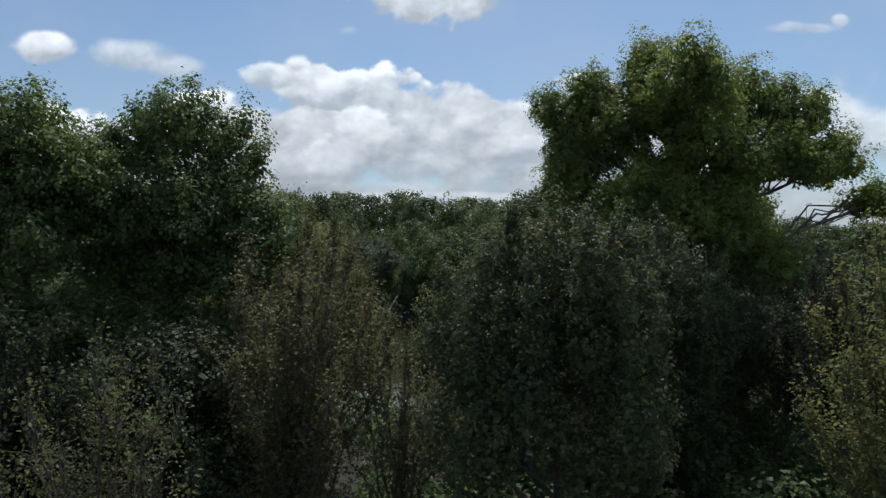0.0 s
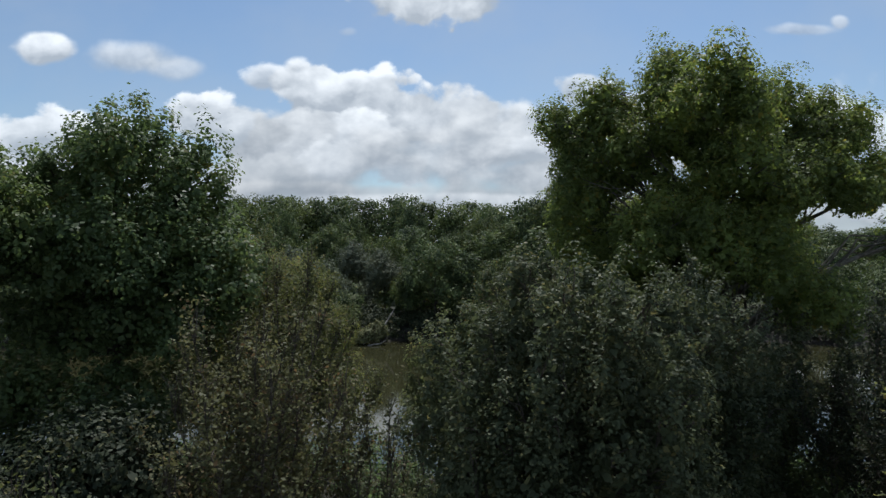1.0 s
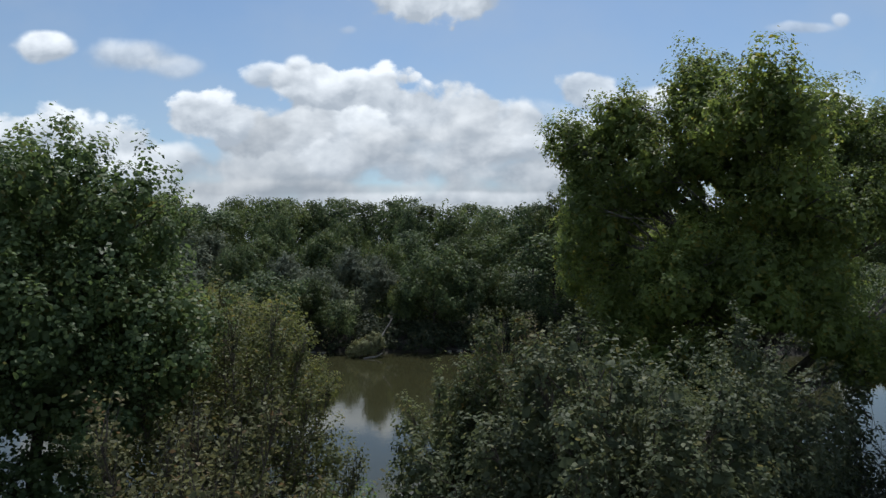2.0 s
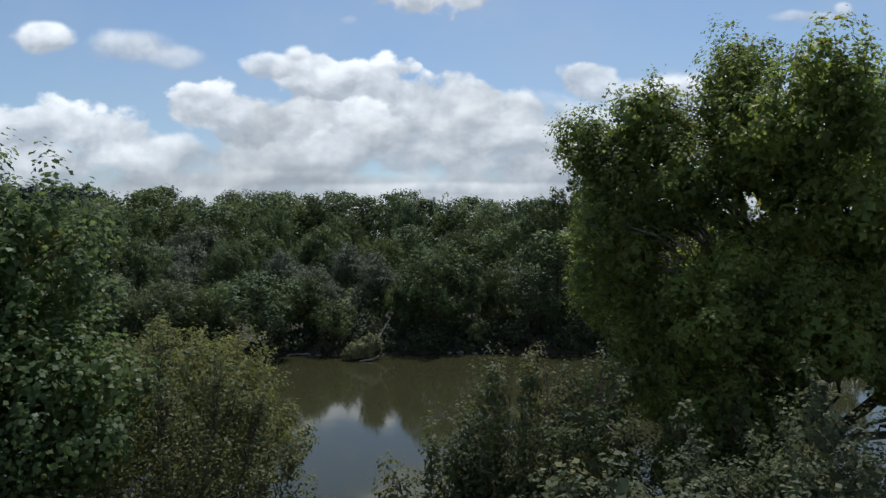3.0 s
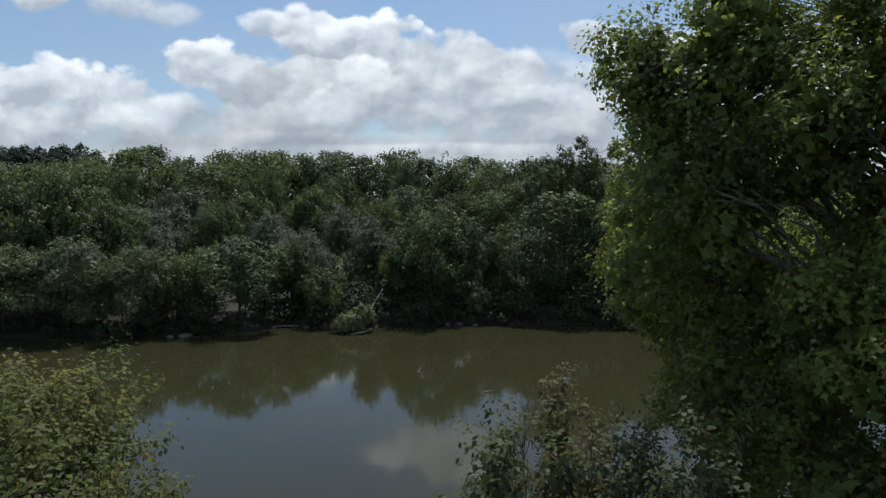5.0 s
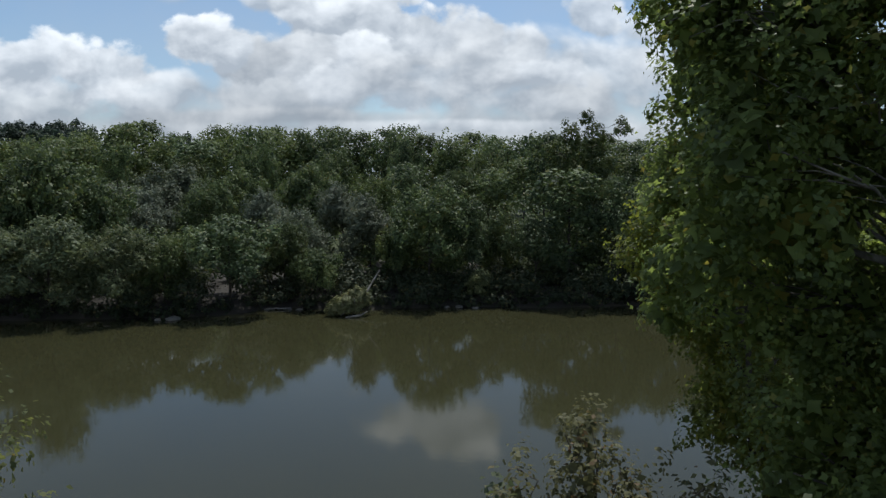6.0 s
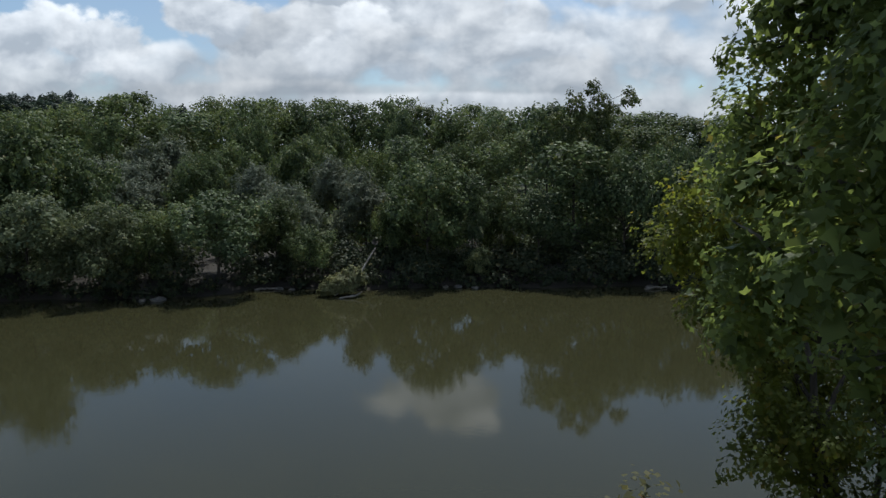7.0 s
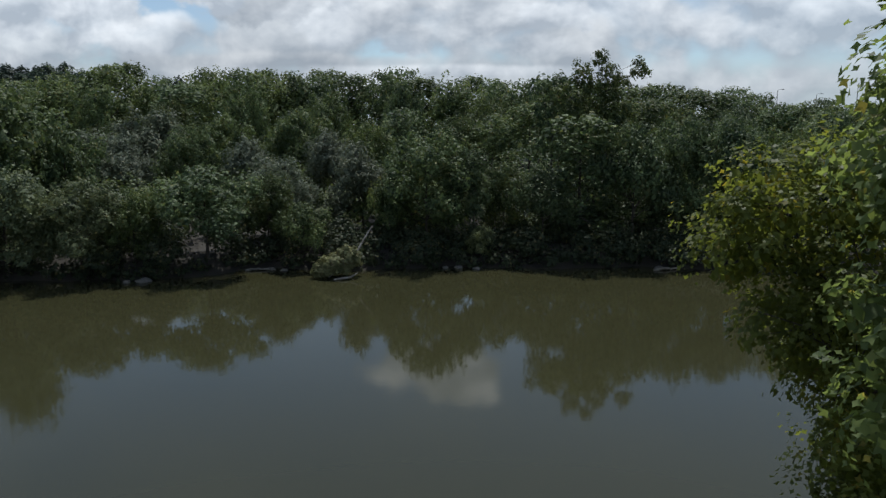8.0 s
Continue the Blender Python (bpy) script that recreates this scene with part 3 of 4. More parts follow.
low_syc = tree("sycamore_tree", 8, [(0, 0, 0), (-0.2, 0.8, 3), (-0.6, 2.0, 6), (-1.0, 3.0, 9)],
               [(-1.9, 5.0, 10.6, 1.7, 1.8, 1.5), (0.6, 4.6, 11.6, 1.9, 2.0, 1.6), (-1.4, 4.4, 9.0, 1.5, 1.7, 1.4), (-0.4, 5.2, 8.0, 1.8, 1.8, 1.6),
                (3.0, 5.4, 10.6, 2.3, 2.3, 2.0), (0.4, 4.8, 6.2, 1.5, 1.6, 1.4), (2.6, 5.2, 7.4, 1.6, 1.7, 1.6), (-1.2, 2.6, 6.6, 1.5, 1.4, 1.4), (0.0, 1.6, 4.2, 1.6, 1.4, 1.5), (1.4, 1.4, 6.2, 1.6, 1.4, 1.6)],
               0.33, 0.26, 0.115, LOBED, YOUNG_LEAF, BARK, "young sycamore with yellow-green leaves leaning over the river",
               girth=0.26, boughs=8, split=(0.46, 7), spread=2.0, rise=0.7, stretch=1.5, rough=0.25, upward=0.7, ragged=0.3, core=0.5, core_size=0.75, core_out=0.7)
put(low_syc, 9.95, 35.2, 0, 1.0, 1.12)

# broad dark trees on the other side of the gap
left_a = tree("maple_tree", 11, [(0, 0, 0), (0.1, 0, 4), (0.0, 0.2, 8), (0.1, 0, 12)],
              [(0.2, 0.2, 12.4, 1.7, 1.7, 1.7), (2.0, 0.3, 11.8, 1.2, 1.4, 1.8), (-1.6, 0.6, 12.0, 1.5, 1.6, 1.5), (2.6, 0.2, 9.6, 1.4, 1.6, 1.7),
               (0.6, -1.4, 10.0, 1.9, 1.6, 1.7), (-1.6, -1.2, 10.0, 1.8, 1.6, 1.7), (0, 1.4, 9.8, 2.2, 1.6, 2.0), (1.2, -0.4, 8.2, 1.9, 1.8, 1.3), (-1.0, 0, 8.0, 1.9, 1.9, 1.3), (0.6, -1.2, 5.8, 1.8, 1.6, 1.5), (-1.8, -1.6, 6.2, 1.6, 1.6, 1.5)],
              0.32, 0.32, 0.115, OVALISH, MAPLE_LEAF, BARK, "dense dark green maple on the river bank", girth=0.24, split=(0.46, 8), spread=2.0, rise=0.8, stretch=1.8, rough=0.3, shoots=0.13, core=0.6, core_size=0.75, core_out=0.7)
put(left_a, -8.7, 21.6)
left_b = tree("maple_tree", 12, [(0, 0, 0), (0, 0, 4), (0.2, 0.2, 8), (0.1, 0, 11)],
              [(0, 0, 11.9, 1.7, 1.7, 1.6), (1.6, -0.4, 10.8, 1.5, 1.5, 1.5), (-1.6, 0.4, 11.2, 1.7, 1.7, 2.0), (0.4, 1.2, 9.8, 1.8, 1.6, 1.6), (0.6, -1.2, 9.0, 2.0, 1.6, 1.5), (-1.4, -0.8, 8.8, 1.8, 1.6, 1.6), (0.6, -1.4, 6.4, 2.0, 1.7, 1.6)],
              0.32, 0.32, 0.115, OVALISH, MAPLE_LEAF, BARK, "dark green maple beside a taller one on the bank", girth=0.22, split=(0.46, 8), spread=2.0, rise=0.8, stretch=1.8, rough=0.3, shoots=0.13, core=0.6, core_size=0.75, core_out=0.7)
put(left_b, -12.4, 19.8)

# a broad willow thicket with rounded leafy boughs
def plumes(seed, h, wx, wy, count, thick):
    """Lobes of a thicket of upright shoots: slender plumes, the tallest in the middle."""
    rng = np.random.default_rng(seed)
    lobes = []
    for i in range(count):
        k = math.sqrt((i + 0.5) / count)
        x, y = math.cos(i * 2.4) * k * wx + rng.normal(0, 0.15), math.sin(i * 2.4) * k * wy + rng.normal(0, 0.15)
        top = h * (1 - 0.12 * k ** 3) * rng.uniform(0.80, 1.0)
        tall = rng.uniform(1.0, 2.0)
        lobes.append((x, y, top - tall, thick * rng.uniform(0.45, 0.8), thick * rng.uniform(0.45, 0.8), tall))
        lobes.append((x * 1.03, y * 1.03, top - tall * 2.1, thick * 1.1, thick * 1.1, tall * 0.9))
        if k > 0.5 and rng.uniform() < 0.4:
            lobes.append((x * 1.02, y * 1.02, max(1.6, top - tall * 4.2), thick * 1.3, thick * 1.3, tall * 1.2))
    return lobes


thicket = tree("willow_shrub", 21, [(0, 0, 0), (0.1, 0, 2.4), (0, 0.1, 5), (0.1, 0, 8)], plumes(21, 10.8, 2.5, 1.8, 34, 0.46),
               0.20, 0.24, 0.083, OVAL, SHADE_LEAF, TWIG, "broad willow thicket with small dark grey-green leaves", category="shrub",
               girth=0.16, boughs=2, rise=1.4, stretch=2.0, spread=2.0, shoots=0.12, core=0.5, core_size=1.0, rough=0.3)
put(thicket, 2.7, 16.4)

def dome(seed, h, w):
    """Lobes of a rounded thicket of height h and half width w."""
    rng = np.random.default_rng(seed)
    lobes = [(0, 0, h * 0.84, w * 0.42, w * 0.42, h * 0.13)]
    for i in range(15):
        k = i / 14
        r = w * 0.72 * math.sqrt(0.12 + 0.88 * k)
        lobes.append((math.cos(i * 2.4) * r, math.sin(i * 2.4) * r, h * (0.87 - 0.40 * k * k) - h * 0.06 * rng.uniform(0, 1), w * 0.26, w * 0.26, h * rng.uniform(0.10, 0.14)))
    return lobes


olive_thicket = tree("willow_shrub", 27, [(0, 0, 0), (0.1, 0, 2.4), (0, 0.1, 5), (0.1, 0, 8)], dome(27, 10.3, 3.9),
                     0.27, 0.30, 0.095, OVAL, OLIVE_LEAF, TWIG, "rounded olive-green thicket with thin twigs by the water", category="shrub",
                     girth=0.15, boughs=12, rise=1.0, stretch=2.0, spread=2.1, shoots=0.2, core=0.2, core_size=0.7, rough=0.4)
put(olive_thicket, -6.0, 26.6)
# the shade of the maples is in this shrub's darkened leaf colour
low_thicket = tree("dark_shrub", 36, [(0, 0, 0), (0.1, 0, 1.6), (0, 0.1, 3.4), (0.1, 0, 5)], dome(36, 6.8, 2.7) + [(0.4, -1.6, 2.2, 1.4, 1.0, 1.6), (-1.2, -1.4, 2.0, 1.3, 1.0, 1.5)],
                   0.36, 0.20, 0.115, OVAL, SHADOWED_LEAF, TWIG, "rounded shrub below the maples, shade put into its leaf colour", category="shrub",
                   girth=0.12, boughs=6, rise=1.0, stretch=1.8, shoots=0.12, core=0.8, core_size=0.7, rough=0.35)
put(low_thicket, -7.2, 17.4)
again(low_thicket, -11.4, 16.4, 70, 1.05, 0.95, "rounded shrub beside another below the maples, leaves darkened for shade")

# leafy thickets at the water's edge
for seed, x, y, h, wx, wy, count, leaf, label in (
        (22, 2.9, 25.5, 10.3, 2.7, 1.7, 24, SHRUB_LEAF, "grey-green willow thicket with reddish tips near the water"),
        (23, 3.5, 29.6, 9.5, 2.0, 1.4, 14, DRY_LEAF, "yellow-green shrub with pale twigs at the water"),
        (24, 7.8, 25.4, 9.4, 2.3, 1.6, 16, SHRUB_LEAF, "green willow thicket below the tall sycamore"),
        (38, 6.3, 21.6, 10.3, 2.4, 1.7, 22, SHADE_LEAF, "grey-green willow thicket, half lit, on the bank"),
        (39, 12.4, 24.6, 8.4, 3.0, 1.6, 14, DUSTY_LEAF, "olive willow thicket in the shade of the sycamore"),
        (35, 0.9, 25.0, 8.7, 1.4, 1.3, 10, OLIVE_LEAF, "low olive-green willow thicket with thin twigs near the water")):
    put(tree("willow_shrub", seed, [(0, 0, 0), (0.1, 0, h * 0.2), (0, 0.1, h * 0.45), (0.1, 0, h * 0.7)], plumes(seed, h, wx, wy, count, 0.50),
             0.21, 0.24, 0.10, OVAL, leaf, TWIG, label, category="shrub", girth=0.12, boughs=3, rise=1.2, stretch=1.9, spread=2.1, shoots=0.16,
             core=0.35, core_size=1.0, rough=0.35), x, y)

# slender thickets
for shrub, x, y in (
        (sapling("brown_sapling", 25, 9.3, 2.9, 22, 3600, 10, 0.11, 0.10, DRY_LEAF, "thin brown sapling with sparse dry leaves", bare=0.2, thin=1.2, lean=0.3), -3.9, 17.6),
        (sapling("brown_sapling", 31, 7.2, 1.7, 14, 1200, 8, 0.10, 0.10, DRY_LEAF, "low brown sapling, nearly bare, in the gap", bare=0.45, thin=1.1, lean=0.3), -1.2, 18.6),
        (sapling("bare_shrub", 51, 10.9, 2.6, 14, 420, 3, 0.10, 0.07, DUSTY_LEAF, "bare pale twigs standing out of an olive thicket", bare=0.8, thin=0.8, lean=0.3, low=0.6), -5.4, 26.4),
        (sapling("bare_shrub", 52, 10.1, 2.0, 10, 300, 3, 0.10, 0.07, DRY_LEAF, "bare pale twigs among willow leaves at the water", bare=0.8, thin=0.8, lean=0.3, low=0.6), 2.5, 25.8),
        (sapling("brown_sapling", 26, 10.2, 3.0, 24, 3300, 12, 0.12, 0.086, DUSTY_LEAF, "yellow-green sapling thicket with bare twig ends", bare=0.15, lean=0.3, low=0.5), -4.6, 22.6),
        (sapling("yellow_shrub", 28, 6.2, 2.4, 16, 1700, 11, 0.11, 0.095, OLIVE_LEAF, "yellow-green shrub in the shade of a sycamore", lean=0.35), 10.6, 25.4),
        (sapling("green_shrub", 29, 10.2, 2.8, 20, 2400, 12, 0.12, 0.10, OLIVE_LEAF, "light green leafy shrub on the bank", lean=0.3), 10.6, 14.8),
        # the next two shrubs carry the trees' shade in their leaf colour
        (sapling("dark_shrub", 33, 9.2, 3.2, 20, 2600, 11, 0.12, 0.10, SHADOWED_LEAF, "leafy shrub under the sycamore's edge, leaves darkened for shade", lean=0.35, low=0.4), 12.6, 21.0),
        (sapling("dark_shrub", 32, 7.4, 2.8, 20, 2800, 10, 0.12, 0.115, SHADOWED_LEAF, "green leafy shrub below the maples, leaves darkened for shade", lean=0.35), -9.6, 15.4),
        (sapling("bare_shrub", 30, 7.0, 2.6, 18, 1700, 7, 0.11, 0.085, DUSTY_LEAF, "half-bare shrub with crooked grey twigs and yellow leaves", bare=0.45, thin=1.2, lean=0.4), -6.4, 12.8)):
    put(shrub, x, y)


def undergrowth(name, seed, spots, clump, size, leaf, label, dense=2.6):
    """Low growth that covers a bank; spots: place and reach of each bush."""
    rng = np.random.default_rng(seed)
    lobes = []
    for x, y, r, h in spots:
        g = float(ground_height(np.array(x), np.array(y)))
        lobes.append((x, y, g + h * 0.45, r, r, h * 0.55))
    me, _, _ = foliage(rng, lobes, clump, dense, size, TUFT, leaf, name=name, low=-0.2, shoots=0.12, core=0.35, core_size=0.8)
    return tagged(new(name, me), label=label, category="undergrowth", kind="stuff")


rng = np.random.default_rng(77)
near_spots = []
for i in range(95):
    x, y = rng.uniform(-17, 22), rng.uniform(10, 36)
    h = rng.uniform(2.2, 5.2)
    if y > 29:
        h = min(h, 3.0)
    if -3.4 < x < 0.4:
        h = min(h, 3.2 - 0.06 * max(0.0, y - 16))
    near_spots.append((x, y, rng.uniform(1.3, 2.4), h * 0.5))
undergrowth("bank_undergrowth", 78, near_spots, 0.5, 0.16, MAPLE_LEAF, "dark tangled undergrowth covering the near bank", 0.13)

# ---------------------------------------------------------------- the far bank
def proto(name, seed, h, w, style, leaf, label, dense, size, bark=BARK, shape=TUFT, seen=0.0):
    rng = np.random.default_rng(seed)
    lobes = []
    if style == "round":
        lobes = [(0, 0, h * 0.66, w * 0.36, w * 0.36, h * 0.32)]
        for i in range(9):
            a = i * 2.4 + rng.uniform(0, 0.4)
            k = i / 8
            r = w * 0.31 * (0.62 + 0.44 * math.sin(math.pi * (0.10 + 0.78 * k)))
            lobes.append((math.cos(a) * r, math.sin(a) * r, h * (0.23 + 0.54 * k), w * 0.21, w * 0.21, h * 0.16))
    elif style == "open":
        lobes = [(0, 0, h * 0.30, w * 0.34, w * 0.34, h * 0.16), (-w * 0.2, 0, h * 0.46, w * 0.28, w * 0.28, h * 0.12), (w * 0.24, 0.2, h * 0.44, w * 0.28, w * 0.28, h * 0.13),
                 (0, 0, h * 0.58, w * 0.28, w * 0.28, h * 0.11), (-w * 0.30, 0, h * 0.66, w * 0.15, w * 0.15, h * 0.08), (w * 0.30, 0, h * 0.64, w * 0.16, w * 0.16, h * 0.07),
                 (-w * 0.06, 0, h * 0.74, w * 0.17, w * 0.17, h * 0.09), (-w * 0.30, 0, h * 0.84, w * 0.12, w * 0.12, h * 0.09), (w * 0.06, 0, h * 0.84, w * 0.12, w * 0.12, h * 0.07), (w * 0.16, 0, h * 0.76, w * 0.13, w * 0.13, h * 0.06),
                 (-w * 0.02, 0, h * 0.95, w * 0.10, w * 0.10, h * 0.06), (w * 0.30, 0, h * 0.83, w * 0.10, w * 0.10, h * 0.045), (w * 0.42, 0, h * 0.89, w * 0.10, w * 0.10, h * 0.035), (w * 0.52, 0, h * 0.94, w * 0.07, w * 0.07, h * 0.025),
                 (-w * 0.46, 0, h * 0.76, w * 0.09, w * 0.09, h * 0.06)]
    elif style == "tall":
        for i in range(12):
            k = min(1.0, i / 9)
            a = i * 2.4
            r = w * 0.29 * (1.0 - k * 0.45)
            lobes.append((math.cos(a) * r, math.sin(a) * r, h * (0.12 + 0.74 * k + 0.02 * (i % 3)), w * 0.22, w * 0.22, h * 0.105))
    else:
        for i in range(11):
            a = i * 2.4
            r = w * 0.36 * math.sqrt(i / 10)
            lobes.append((math.cos(a) * r, math.sin(a) * r, h * (rng.uniform(0.68, 0.81) - 0.44 * (r / (0.36 * w)) * rng.uniform(0.4, 1.25)),
                          w * 0.20, w * 0.20, h * rng.uniform(0.15, 0.20)))
    lobes = [(x + rng.normal(0, w * 0.03), y + rng.normal(0, w * 0.03), z, a * g, b * g, c * g)
             for (x, y, z, a, b, c), g in zip(lobes, rng.uniform(0.75, 1.2, len(lobes)))]
    fine = style == "open"
    return tree(name, seed, [(0, 0, 0), (0.1, 0, h * 0.3), (0, 0.1, h * 0.6), (0, 0, h * 0.85)], lobes, w * (0.036 if fine else 0.056), dense, size, shape, leaf, bark, label,
                girth=h * 0.012, boughs=2 if seen < 0.3 else 1, twig=0.03, shoots=0.04, low=-0.75, split=None if fine else (0.48, 6), rise=1.2 if fine else 0.6, rough=0.4 if fine else 0.2, spread=1.8, core=0.12 if fine else 0.38 if seen < 0.3 else 0.18, core_out=0.75, core_size=0.9, thin_back=0.85, bare_below=h * seen, stretch=1.25, ragged=0.26, upward=0.42)


KINDS = {
    "S0": proto("open_tree", 48, 20.0, 12.0, "open", WOOD_LEAF, "tall open-topped tree with bare crooked upper limbs", 0.6, 0.25),
    "R0": proto("river_tree", 41, 12.0, 11.0, "round", WOOD_LEAF, "round-crowned green tree on the far bank", 0.23, 0.265, seen=0.03),
    "R1": proto("river_tree", 42, 12.0, 11.0, "round", BANK_LEAF, "round olive-green tree at the water", 0.23, 0.265, seen=0.03),
    "R2": proto("river_tree", 43, 12.0, 11.0, "bushy", WOOD_LEAF, "spreading green tree on the far bank", 0.23, 0.265, seen=0.03),
    "G0": proto("willow_tree", 44, 12.0, 10.0, "bushy", GREY_LEAF, "grey-green willow behind the river trees", 0.23, 0.265, seen=0.03),
    "T0": proto("cottonwood_tree", 45, 20.0, 9.0, "tall", COTTON_LEAF, "tall cottonwood in the wood behind the river", 0.25, 0.47, seen=0.50),
    "T1": proto("cottonwood_tree", 46, 20.0, 9.0, "tall", WOOD_LEAF, "tall green cottonwood in the wood", 0.25, 0.47, seen=0.50),
    "T2": proto("wood_tree", 47, 18.0, 11.0, "round", COTTON_LEAF, "full-crowned tree in the wood behind the river", 0.25, 0.47, seen=0.50),
}
KINDS["H0"] = proto("hill_tree", 49, 18.0, 13.0, "round", HILL_LEAF, "dark round-crowned tree on the far hill", 0.24, 0.8, seen=0.40)
# kind, place across, place ahead, height of the top above the river, width of the crown
FRONT = [
    ("R1", -40.8, 91.0, 10.9, 11.0),
    ("R1", -33.7, 91.0, 9.9, 8.5),
    ("R0", -29.4, 93.0, 8.9, 6.0),
    ("R2", -23.0, 95.0, 10.9, 11.5),
    ("R0", -18.4, 101.4, 10.0, 7.0),
    ("R2", -13.7, 97.4, 7.0, 6.0),
    ("G0", -17.4, 106.4, 11.1, 7.0),
    ("R0", -1.0, 102.4, 14.5, 11.0),
    ("R2", 4.3, 103.4, 12.2, 8.0),
    ("R0", 7.8, 104.4, 10.5, 5.5),
    ("R2", -5.0, 102.4, 9.6, 6.0),
    ("G0", -8.7, 107.4, 12.9, 8.0),
    ("R1", 4.9, 98.4, 4.5, 3.0),
    ("S0", 19.7, 112.4, 23.6, 13.0),
    ("T1", 14.7, 115.4, 21.4, 7.0),
    ("R2", 11.8, 101.4, 10.6, 8.0),
    ("T1", 16.0, 103.0, 16.1, 9.0),
    ("R2", 21.8, 102.0, 15.1, 10.0),
    ("R0", 27.4, 104.4, 16.0, 9.0),
    ("R2", 33.6, 104.4, 15.7, 10.0),
    ("R0", 38.8, 103.4, 15.1, 10.0),
    ("R2", 44.0, 109.4, 14.8, 9.0),
    ("R0", 49.6, 107.4, 14.5, 9.0),
    ("R2", 56.3, 107.4, 14.1, 9.0),
    ("R2", 3.1, 100.4, 1.5, 4.0),
    ("R1", -1.5, 100.9, 1.1, 4.0),
    ("R2", 12.2, 104.4, 5.3, 6.0),
    ("R2", 17.9, 104.9, 5.9, 7.0),
    ("R2", 23.5, 106.4, 7.4, 8.0),
    ("R2", 29.4, 106.4, 7.7, 8.0),
    ("R2", 34.8, 105.4, 7.5, 8.0),
    ("R0", -47.5, 99.5, 19.2, 13.5),
    ("R2", -42.0, 104.4, 15.1, 9.0),
    ("R2", -52.9, 103.4, 14.2, 11.0),
    ("R1", -47.6, 90.6, 10.2, 9.5),
]
MIDDLE = [
    ("G0", -47.6, 119.4, 14.2, 9.0),
    ("G0", -44.5, 123.4, 13.4, 9.0),
    ("G0", -43.2, 133.4, 17.3, 12.0),
    ("R0", -36.1, 125.4, 15.1, 9.0),
    ("R2", -33.4, 134.4, 16.5, 11.0),
    ("G0", -25.6, 122.4, 13.3, 8.0),
    ("R2", -22.5, 137.4, 17.6, 12.0),
    ("G0", -15.0, 125.4, 14.3, 9.0),
    ("R0", -11.1, 133.4, 15.5, 10.0),
    ("T2", -7.4, 149.4, 17.7, 10.0),
    ("T0", 13.7, 131.4, 18.3, 8.0),
    ("T2", 8.9, 143.4, 16.6, 10.0),
    ("R0", 2.2, 147.4, 16.7, 10.0),
    ("T1", 31.6, 135.4, 18.6, 8.0),
    ("R2", 35.2, 127.4, 17.2, 10.0),
    ("R2", 44.3, 131.4, 16.4, 10.0),
    ("T2", -58.1, 125.4, 17.1, 10.0),
    ("T2", -67.6, 127.4, 18.0, 10.0),
]
